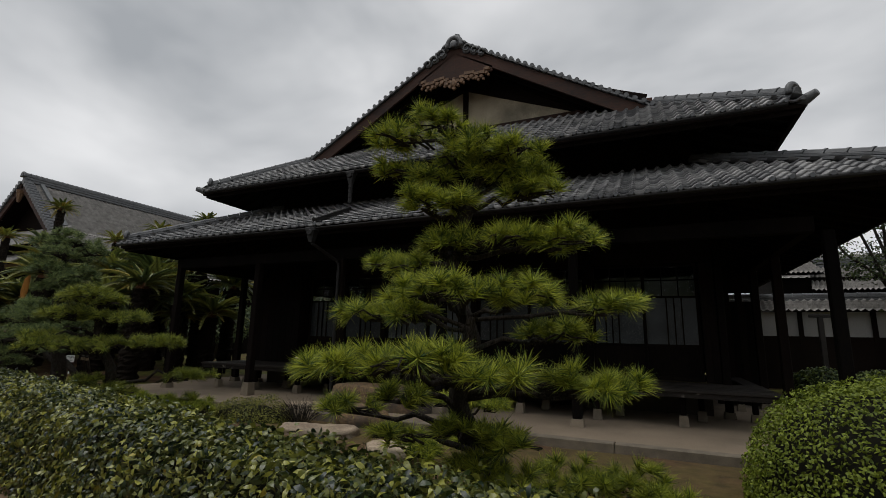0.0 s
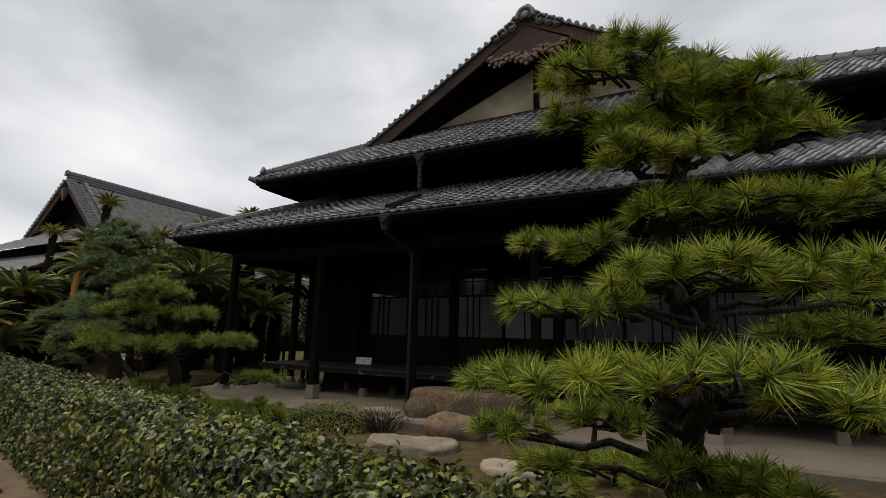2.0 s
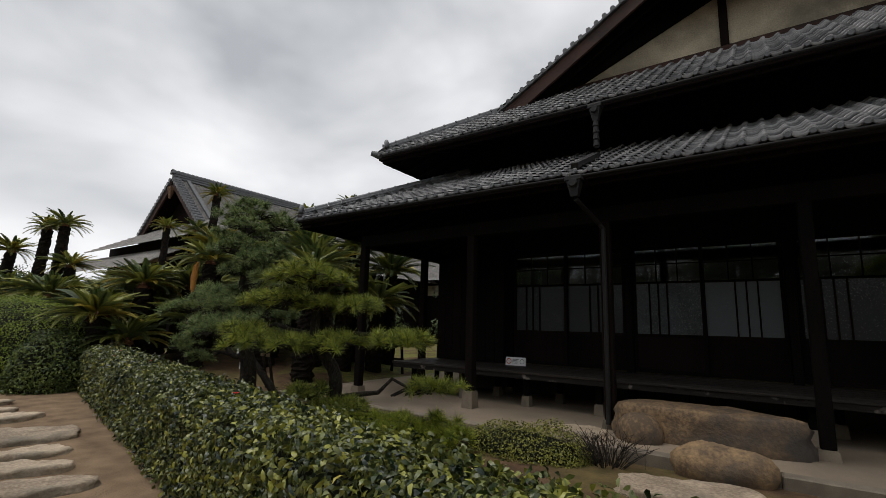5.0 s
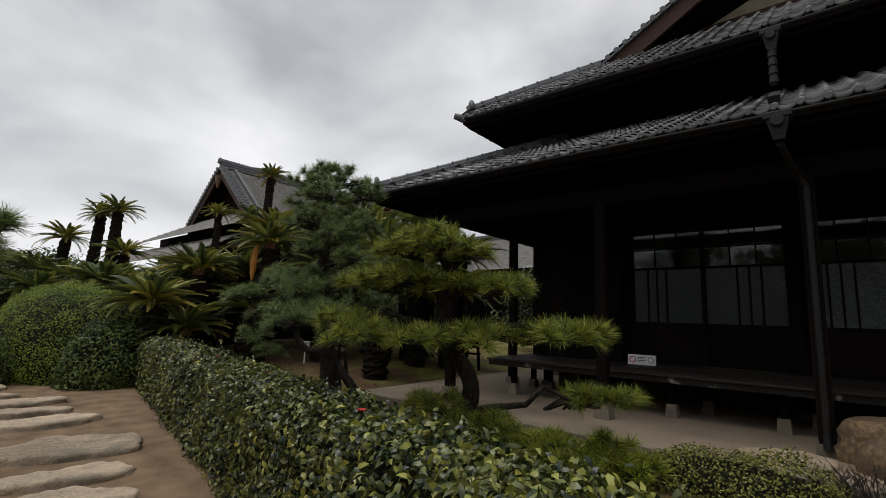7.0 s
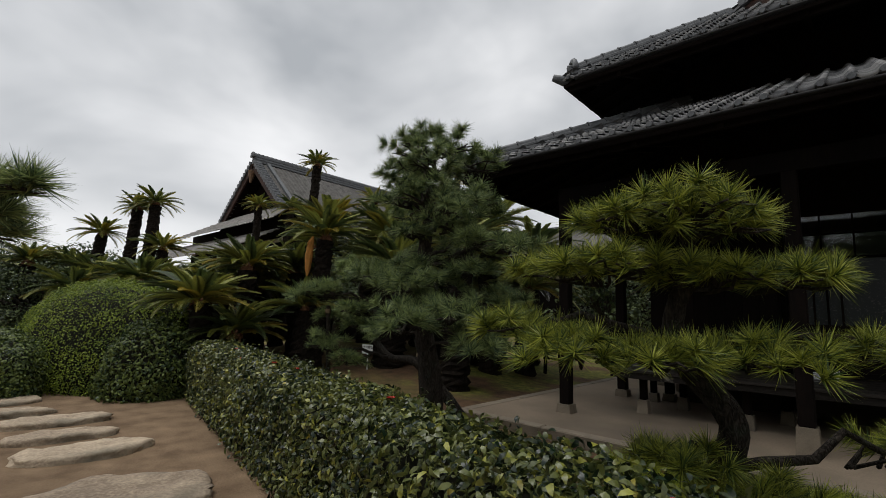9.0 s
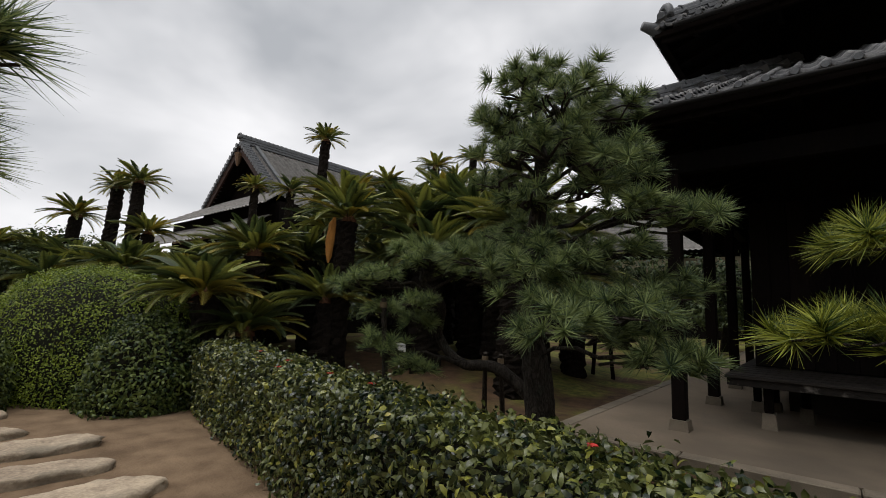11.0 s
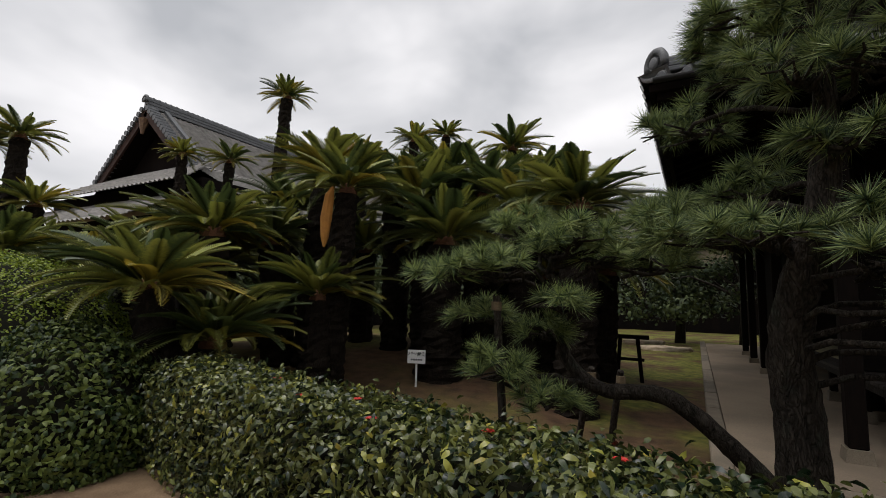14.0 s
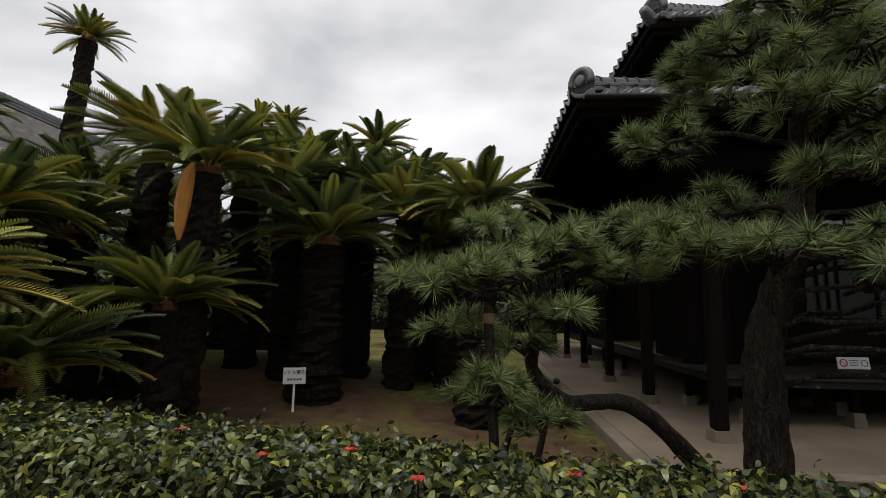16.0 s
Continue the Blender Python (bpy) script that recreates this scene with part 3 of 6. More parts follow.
zc = 0.07
for sx, x0 in ((1, L_X0), (-1, L_X1)):
    ridge_line((x0 + sx * 0.12, L_Y0 + 0.12, L_Z + zc + 0.05), (x0 + sx * 2.62, L_Y0 + 2.62, L_Z + 2.62 * L_S + zc), 0.2, 0.1, lower_roof, "hip_ridge")
    demon_tile((x0 + sx * 0.12, L_Y0 + 0.12, L_Z + 0.08), (-sx, -1, 0), 0.30, lower_roof, False)
for sx, x0 in ((1, U_X0), (-1, U_X1)):
    ridge_line((x0 + sx * 0.12, U_Y0 + 0.12, U_Z + zc + 0.05), (x0 + sx * 2.0, U_Y0 + 2.0, U_Z + 2.0 * (U_S + 0.06) + zc), 0.2, 0.12, upper_roof, "hip_ridge")
    demon_tile((x0 + sx * 0.16, U_Y0 + 0.16, U_Z + 0.08), (-sx, -1, 0), 0.34, upper_roof, False)
    corner = Shape().tube([(x0 + sx * 0.14, U_Y0 + 0.14, U_Z + 0.03), (x0 + sx * 0.05, U_Y0 + 0.05, U_Z + 0.045), (x0 - sx * 0.06, U_Y0 - 0.06, U_Z + 0.085)], [0.085, 0.08, 0.055], 8)
    part("corner_tile", corner, M_RIDGE, upper_roof, smooth=True)
ridge_line((CX, GABLE_Y + 0.05, RIDGE_Z + 0.05), (CX, BACK, RIDGE_Z + 0.05), 0.3, 0.22, upper_roof, "main_ridge", 3)
demon_tile((CX, GABLE_Y - 0.06, RIDGE_Z - 0.26), (0, -1, 0), 0.5, upper_roof, True)


def gable(yb, roof, x_half, z_low, z_top, wall_y, wall_z):
    """Barge boards, cap tiles along the verge, pendant, and the plastered gable wall."""
    for sx in (-1, 1):
        s, caps, inner = Shape(), Shape(), Shape()
        n = 17
        rows = []
        for i in range(n):
            t = i / (n - 1)
            xx = CX + sx * x_half * (1 - t)
            zz = z_low + (z_top - z_low) * (t ** 1.02) - 0.05
            rows.append((xx, zz, 0.33 - 0.06 * t))
        vs, fs = [], []
        for xx, zz, h in rows:
            vs += [(xx, yb, zz), (xx, yb, zz - h), (xx, yb + 0.06, zz - h), (xx, yb + 0.06, zz)]
        for i in range(n - 1):
            for k in range(4):
                j = (k + 1) % 4
                fs.append((4 * i + k, 4 * i + j, 4 * i + 4 + j, 4 * i + 4 + k))
        s.add(vs, fs + [(0, 1, 2, 3), (4 * n - 1, 4 * n - 2, 4 * n - 3, 4 * n - 4)])
        part("barge_board", s, M_BARGE, roof, "red-brown wooden barge board")
        m = 27
        for i in range(m):
            t = (i + 0.1) / m
            xx = CX + sx * x_half * (1 - t)
            zz = z_low + (z_top - z_low) * (t ** 1.02) + 0.035
            caps.tube([(xx, yb - 0.06, zz), (xx, yb + 0.02, zz + 0.003), (xx, yb + 0.34, zz + 0.01)], [0.05, 0.056, 0.05], 9)
            if i < m:
                x2 = CX + sx * x_half * (1 - (i + 1) / m)
                z2 = z_low + (z_top - z_low) * (((i + 1) / m) ** 1.02) + 0.02
                caps.beam((xx, yb + 0.12, zz - 0.05), (x2, yb + 0.12, z2 - 0.02), 0.34, 0.035)
        part("verge_tiles", caps, M_RIDGE, roof, smooth=False)
        for off, dep in ((0.34, 0.05), (0.62, 0.05)):
            inner.beam((CX + sx * x_half * 0.98, yb + off, z_low - 0.22), (CX, yb + off, z_top - 0.22), 0.07, 0.2)
        part("gable_rafter", inner, M_DARKWOOD, roof)
        under = Shape().add([(CX + sx * x_half, yb + 0.05, z_low - 0.08), (CX, yb + 0.05, z_top - 0.08), (CX, wall_y, z_top - 0.08), (CX + sx * x_half, wall_y, z_low - 0.08)], [(0, 1, 2, 3)])
        part("verge_soffit", under, M_DARKWOOD, roof)
    wall = Shape()
    half = x_half * 1.0
    wall.add([(CX - half, wall_y, wall_z), (CX + half, wall_y, wall_z), (CX, wall_y, z_top - 0.1), (CX - half, wall_y + 0.15, wall_z), (CX + half, wall_y + 0.15, wall_z), (CX, wall_y + 0.15, z_top - 0.1)],
             [(0, 1, 2), (5, 4, 3), (0, 3, 4, 1), (1, 4, 5, 2), (2, 5, 3, 0)])
    part("gable_wall", wall, M_PLASTER, roof, "weather-stained pale plaster gable")
    frame_s = Shape()
    frame_s.box((CX - half, wall_y - 0.06, wall_z - 0.02), (CX + half, wall_y + 0.02, wall_z + 0.13), bevel=0.008)
    part("gable_beam", frame_s, M_BARGE, roof)
    part("gable_post", Shape().box((CX - 0.07, wall_y - 0.05, wall_z + 0.13), (CX + 0.07, wall_y + 0.02, z_top - 0.4), bevel=0.008), M_DARKWOOD, roof)
    # broad dark strips covering the plaster's dark zone below each verge
    for sx in (-1, 1):
        part("gable_brace", Shape().beam((CX + sx * half * 0.95, wall_y - 0.03, wall_z - 0.09), (CX, wall_y - 0.03, z_top - 0.56), 0.06, 0.66), M_DARKWOOD, roof)
    # carved ornament under the apex: a six-lobed boss and a scalloped cloud band out to both sides
    oz = z_top - 1.13
    boss = Shape().tube([(CX, yb + 0.02, oz), (CX, yb - 0.06, oz), (CX, yb - 0.08, oz)], [0.1, 0.1, 0.06], 6)
    for k in range(6):
        a = math.pi * k / 3 + math.pi / 6
        boss.tube([(CX + 0.12 * math.cos(a), yb + 0.0, oz + 0.12 * math.sin(a)), (CX + 0.12 * math.cos(a), yb - 0.05, oz + 0.12 * math.sin(a))], [0.055, 0.045], 9)
    part("gable_boss", boss, M_CARVED, roof, "carved six-lobed wooden gable boss")
    for sx in (-1, 1):
        for k in range(6):
            px, pz = CX + sx * (0.2 + 0.125 * k), oz + 0.06 + 0.055 * math.sin(k * 1.3) + 0.012 * k
            bead = Shape().tube([(px, yb + 0.01, pz - 0.02), (px, yb - 0.045, pz - 0.02)], [0.072 - 0.004 * k, 0.056 - 0.004 * k], 10)
            bead.tube([(px + sx * 0.05, yb - 0.0, pz - 0.085), (px + sx * 0.05, yb - 0.035, pz - 0.085)], [0.04, 0.028], 8)
            bead.beam((px - sx * 0.06, yb - 0.02, pz + 0.085), (px + sx * 0.08, yb - 0.02, pz + 0.075), 0.05, 0.07)
            part("carved_scroll", bead, M_CARVED, roof)
        band_s = Shape()
        xs = [CX + sx * (0.001 + 0.12 * k) for k in range(9)]
        vs = []
        for k, q in enumerate(xs):
            lo = oz + 0.13 + 0.02 * math.sin(k)
            hi = max(z_top - 0.30 - 0.58 * abs(q - CX), lo + 0.02)
            vs += [(q, yb, hi), (q, yb, lo), (q, yb + 0.05, lo), (q, yb + 0.05, hi)]
        band_s.add(vs, [(4 * k + a, 4 * k + (a + 1) % 4, 4 * k + 4 + (a + 1) % 4, 4 * k + 4 + a) for k in range(8) for a in range(4)] + [(0, 1, 2, 3), (35, 34, 33, 32)])
        part("gable_infill", band_s, M_BARGE, roof)


gable(GABLE_Y, upper_roof, 4.35, 6.18, RIDGE_Z + 0.08, 10.3, 6.62)

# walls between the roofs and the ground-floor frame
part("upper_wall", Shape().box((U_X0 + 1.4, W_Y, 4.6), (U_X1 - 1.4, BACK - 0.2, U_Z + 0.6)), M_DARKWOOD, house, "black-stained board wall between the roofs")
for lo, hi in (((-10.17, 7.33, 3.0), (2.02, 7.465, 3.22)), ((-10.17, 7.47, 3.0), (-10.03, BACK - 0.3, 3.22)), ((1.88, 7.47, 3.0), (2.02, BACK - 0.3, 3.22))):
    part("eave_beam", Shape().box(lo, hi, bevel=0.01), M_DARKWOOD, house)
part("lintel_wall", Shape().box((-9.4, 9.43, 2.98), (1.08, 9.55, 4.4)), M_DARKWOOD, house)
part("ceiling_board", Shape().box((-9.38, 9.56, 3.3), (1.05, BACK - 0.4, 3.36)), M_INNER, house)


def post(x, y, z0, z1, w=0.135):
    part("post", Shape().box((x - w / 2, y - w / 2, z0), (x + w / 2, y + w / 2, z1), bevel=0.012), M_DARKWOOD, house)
    b = Shape()
    b.add([(x + sx * (w / 2 + (0.03 if k == 0 else 0.016)), y + sy * (w / 2 + (0.03 if k == 0 else 0.016)), SLAB_Z - 0.01 + (0 if k == 0 else z0 - SLAB_Z + 0.012)) for k in (0, 1) for sx, sy in ((-1, -1), (1, -1), (1, 1), (-1, 1))],
          [(3, 2, 1, 0), (4, 5, 6, 7), (0, 1, 5, 4), (1, 2, 6, 5), (2, 3, 7, 6), (3, 0, 4, 7)])
    part("base_stone", b, M_KERB, house)


for px in (-10.1, -7.65, -5.5, -3.33, -1.08, 2.16):
    post(px, 7.4, 0.55 if px == -7.65 else 0.4, 3.02)
for py in (9.3, 11.2, 13.2, 15.2, 17.2):
    post(-10.1, py, 0.4, 3.02)
    post(1.95, py, 0.4, 3.02)
for px in (-9.45, -7.99, -5.72, -3.46, -1.1, 1.12):
    post(px, 9.45, 0.4, 3.3, 0.12)

# veranda deck
deck = part("veranda", Shape().box((-9.75, 7.96, 0.74), (1.6, 8.02, 0.815)).box((-9.75, 8.03, 0.74), (-9.69, 17.5, 0.815)).box((1.54, 8.03, 0.74), (1.6, 17.5, 0.815)), M_FASCIA, house)
for i in range(12):
    y0 = 7.94 + i * 0.127
    part("deck_board", Shape().box((-9.77, y0, 0.816), (1.62, y0 + 0.122, 0.85 + 0.002 * (i % 2)), bevel=0.004), M_DECK, deck)
for i in range(2):
    x0 = -9.77 + i * 0.127
    part("deck_board", Shape().box((x0, 9.47, 0.816), (x0 + 0.122, 17.5, 0.85 + 0.002 * (i % 2)), bevel=0.004), M_DECK, deck)
    part("deck_board", Shape().box((1.495 - x0 - 9.77, 9.47, 0.816), (1.617 - x0 - 9.77, 17.5, 0.85), bevel=0.004), M_DECK, deck)
for sx in (-9.4, -8.25, -7.05, -5.88, -4.65, -3.4, -2.15, -0.88, 0.36):
    post(sx, 8.18, 0.46, 0.74, 0.085)
    post(sx + 0.3, 8.85, 0.46, 0.74, 0.085)
for sy in (9.2, 10.6, 12.0, 13.4, 14.8):
    post(-9.6, sy, 0.42, 0.74, 0.085)
    post(1.45, sy, 0.42, 0.74, 0.085)

# rooms behind the doors
rooms = Shape()
rooms.box((-9.38, 9.56, 0.76), (1.0, BACK - 0.4, 0.86))
structure("floor_room", rooms, M_TATAMI, "tatami floor of the unlit rooms", "floor")
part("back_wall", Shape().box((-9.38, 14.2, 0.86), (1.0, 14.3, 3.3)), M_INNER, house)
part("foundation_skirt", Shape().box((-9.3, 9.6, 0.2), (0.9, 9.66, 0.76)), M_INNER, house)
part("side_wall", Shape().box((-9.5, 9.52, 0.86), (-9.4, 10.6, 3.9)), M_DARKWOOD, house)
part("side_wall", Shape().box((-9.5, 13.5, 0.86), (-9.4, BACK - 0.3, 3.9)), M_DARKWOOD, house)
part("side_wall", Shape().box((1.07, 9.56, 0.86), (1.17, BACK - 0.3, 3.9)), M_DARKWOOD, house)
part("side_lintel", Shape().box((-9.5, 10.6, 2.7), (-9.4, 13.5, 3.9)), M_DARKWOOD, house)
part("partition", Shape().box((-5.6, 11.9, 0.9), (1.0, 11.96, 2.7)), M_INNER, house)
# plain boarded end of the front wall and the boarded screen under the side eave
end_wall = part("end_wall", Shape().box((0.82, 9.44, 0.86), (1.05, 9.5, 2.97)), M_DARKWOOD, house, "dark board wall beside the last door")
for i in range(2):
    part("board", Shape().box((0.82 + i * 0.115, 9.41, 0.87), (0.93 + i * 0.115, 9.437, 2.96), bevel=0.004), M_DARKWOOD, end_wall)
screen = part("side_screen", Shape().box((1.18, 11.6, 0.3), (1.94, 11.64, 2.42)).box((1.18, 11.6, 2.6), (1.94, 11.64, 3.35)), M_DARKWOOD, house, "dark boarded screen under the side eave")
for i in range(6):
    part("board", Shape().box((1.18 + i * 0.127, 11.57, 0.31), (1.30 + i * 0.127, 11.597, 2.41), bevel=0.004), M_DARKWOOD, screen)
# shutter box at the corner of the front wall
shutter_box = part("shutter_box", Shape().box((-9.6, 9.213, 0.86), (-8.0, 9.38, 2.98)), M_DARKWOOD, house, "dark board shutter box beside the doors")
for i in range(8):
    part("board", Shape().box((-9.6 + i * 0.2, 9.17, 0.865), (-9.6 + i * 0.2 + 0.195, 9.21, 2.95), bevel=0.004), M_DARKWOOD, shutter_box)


def sliding_door(x0, x1, y, bars):
    """A glazed sliding door: board below, paper-backed pane with upright bars, clear pane above."""
    z0, z1, z2, z3 = 0.87, 1.50, 2.34, 2.97
    d = part("sliding_door", Shape().box((x0 + 0.05, y + 0.012, z0 + 0.06), (x1 - 0.05, y + 0.022, z1 - 0.05)), M_DARKWOOD, house, "dark glazed sliding door with a low board panel")
    for a, b in ((x0, x0 + 0.05), (x1 - 0.05, x1)):
        part("stile", Shape().box((a, y, z0), (b, y + 0.035, z3)), M_DARKWOOD, d)
    for a, b in ((z0, z0 + 0.06), (z1 - 0.05, z1), (z2, z2 + 0.035), (2.66, 2.68), (z3 - 0.05, z3)):
        part("rail", Shape().box((x0 + 0.05, y + 0.002, a), (x1 - 0.05, y + 0.033, b)), M_DARKWOOD, d)
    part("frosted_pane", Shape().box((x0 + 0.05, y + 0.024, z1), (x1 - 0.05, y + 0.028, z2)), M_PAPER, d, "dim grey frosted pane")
    g = part("pane", Shape().box((x0 + 0.05, y + 0.012, z2 + 0.035), (x1 - 0.05, y + 0.016, z3 - 0.05)), M_GLASS, d)
    g.visible_shadow = False
    for b in (0.34, 0.67):
        xx = x0 + 0.05 + (x1 - x0 - 0.1) * b
        part("muntin", Shape().box((xx - 0.01, y - 0.002, z2 + 0.035), (xx + 0.01, y + 0.011, z3 - 0.05)), M_DARKWOOD, d)
    for b in bars:
        xx = x0 + 0.05 + (x1 - x0 - 0.1) * b
        part("bar", Shape().box((xx - 0.012, y - 0.004, z1), (xx + 0.012, y + 0.011, z2)), M_DARKWOOD, d)


for a, b in ((-7.92, -5.79), (-5.65, -3.53), (-3.39, -1.17), (-1.03, 0.8)):
    w = (b - a) / 2
    sliding_door(a, a + w + 0.02, 9.45, (0.22, 0.36, 0.5))
    sliding_door(a + w - 0.02, b, 9.49, (0.42, 0.57, 0.72))

# gutters and the rain pipe
def gutter(pts, r, roof):
    s = Shape()
    n = 7
    vs, fs = [], []
    for p in pts:
        for i in range(n):
            an = math.pi * i / (n - 1)
            vs.append((p[0] + 0.0, p[1] - math.cos(an) * r, p[2] - math.sin(an) * r))
    for j in range(len(pts) - 1):
        for i in range(n - 1):
            fs.append((j * n + i, j * n + i + 1, (j + 1) * n + i + 1, (j + 1) * n + i))
    s.add(vs, fs)
    ob = part("gutter", s, M_COPPER, roof, "dark copper eave gutter", smooth=True)
    md = ob.modifiers.new("thickness", "SOLIDIFY")
    md.thickness = 0.004


gutter([(L_X0 + 0.1, L_Y0 - 0.06, L_Z - 0.01), (-5.7, L_Y0 - 0.06, L_Z - 0.05), (L_X1 - 0.1, L_Y0 - 0.06, L_Z - 0.01)], 0.038, lower_roof)
gutter([(U_X0 + 0.3, U_Y0 - 0.05, U_Z - 0.03), (-5.7, U_Y0 - 0.05, U_Z - 0.06), (U_X1 - 0.3, U_Y0 - 0.05, U_Z - 0.03)], 0.036, upper_roof)


def hopper(x, y, z, roof, k):
    s = Shape()
    s.box((x - 0.14 * k, y - 0.1 * k, z), (x + 0.14 * k, y + 0.1 * k, z + 0.07), bevel=0.01)
    s.add([(x + sx * w * k, y + sy * dd * k, zz) for w, dd, zz in ((0.11, 0.085, z), (0.055, 0.055, z - 0.2)) for sx, sy in ((-1, -1), (1, -1), (1, 1), (-1, 1))],
          [(0, 1, 5, 4), (1, 2, 6, 5), (2, 3, 7, 6), (3, 0, 4, 7), (7, 6, 5, 4)])
    s.tube([(x, y - 0.10 * k, z - 0.03), (x, y - 0.125 * k, z - 0.03)], [0.075 * k, 0.06 * k], 14)
    part("rain_hopper", s, M_COPPER, roof, "dark copper rain hopper with a round crest")


hopper(-5.72, 7.84, 4.93, upper_roof, 0.75)
pipe = Shape()
for i in range(4):
    pipe.tube([(-5.72, 7.84, 4.74 - i * 0.11), (-5.72, 7.84, 4.65 - i * 0.11)], [0.042, 0.05], 10)
pipe.tube([(-5.72, 7.84, 4.72), (-5.72, 7.84, 4.3)], [0.034, 0.034], 10)
pipe.beam((-5.72, 7.84, 4.18), (-5.68, 6.72, 3.66), 0.10, 0.07)
pipe.tube([(-5.66, 6.68, 3.2), (-5.55, 7.25, 2.98), (-5.5, 7.3, 2.9), (-5.5, 7.3, 0.5), (-5.5, 7.28, 0.36)], [0.03, 0.03, 0.03, 0.03, 0.036], 10)
part("downpipe", pipe, M_COPPER, house, "dark copper rain pipe", smooth=False)
hopper(-5.66, 6.66, 3.42, lower_roof, 0.8)

# ---- plants: leaves, needles, fronds ----


def unit(v):
    return v / np.maximum(np.linalg.norm(v, axis=-1, keepdims=True), 1e-9)


def leaf_cloud(name, pos, nrm, length, width, material, rng, tilt=0.9, droop=0.25):
    """Many folded oval leaves, one at each place, lying roughly square to the normals."""
    n = len(pos)
    d = unit(np.cross(nrm, rng.normal(size=(n, 3))))
    up = unit(nrm + tilt * rng.normal(size=(n, 3)) * 0.45)
    d = unit(d - up * np.sum(d * up, 1, keepdims=True))
    side = np.cross(up, d)
    ln = (length * rng.uniform(0.65, 1.2, (n, 1)))
    wd = (width * rng.uniform(0.75, 1.15, (n, 1)))
    prof = ((0.0, 0.0, 0.0), (0.26, 0.34, 0.09), (0.7, 0.48, 0.05), (1.0, 0.0, -droop), (0.7, -0.48, 0.05), (0.26, -0.34, 0.09))
    vs = np.stack([pos + d * ln * a + side * wd * b + up * ln * c for a, b, c in prof], 1)
    tri = np.array([(0, 1, 5), (1, 2, 4), (1, 4, 5), (2, 3, 4)])
    fs = (tri[None] + (np.arange(n) * 6)[:, None, None]).reshape(-1, 3)
    return soup(name, vs.reshape(-1, 3), fs, material, True)


def wobble(p, freq, seed):
    """Smooth bumps for clipped foliage: a few crossed waves, quick to work out for many points."""
    q = p * freq
    return (np.sin(q[:, 0] * 1.0 + seed) * np.cos(q[:, 1] * 1.3 + 2 * seed) + np.sin(q[:, 0] * 2.3 - q[:, 2] * 1.7 + seed) * 0.5 + np.sin(q[:, 1] * 3.1 + q[:, 2] * 2.0 + 3 * seed) * 0.4)


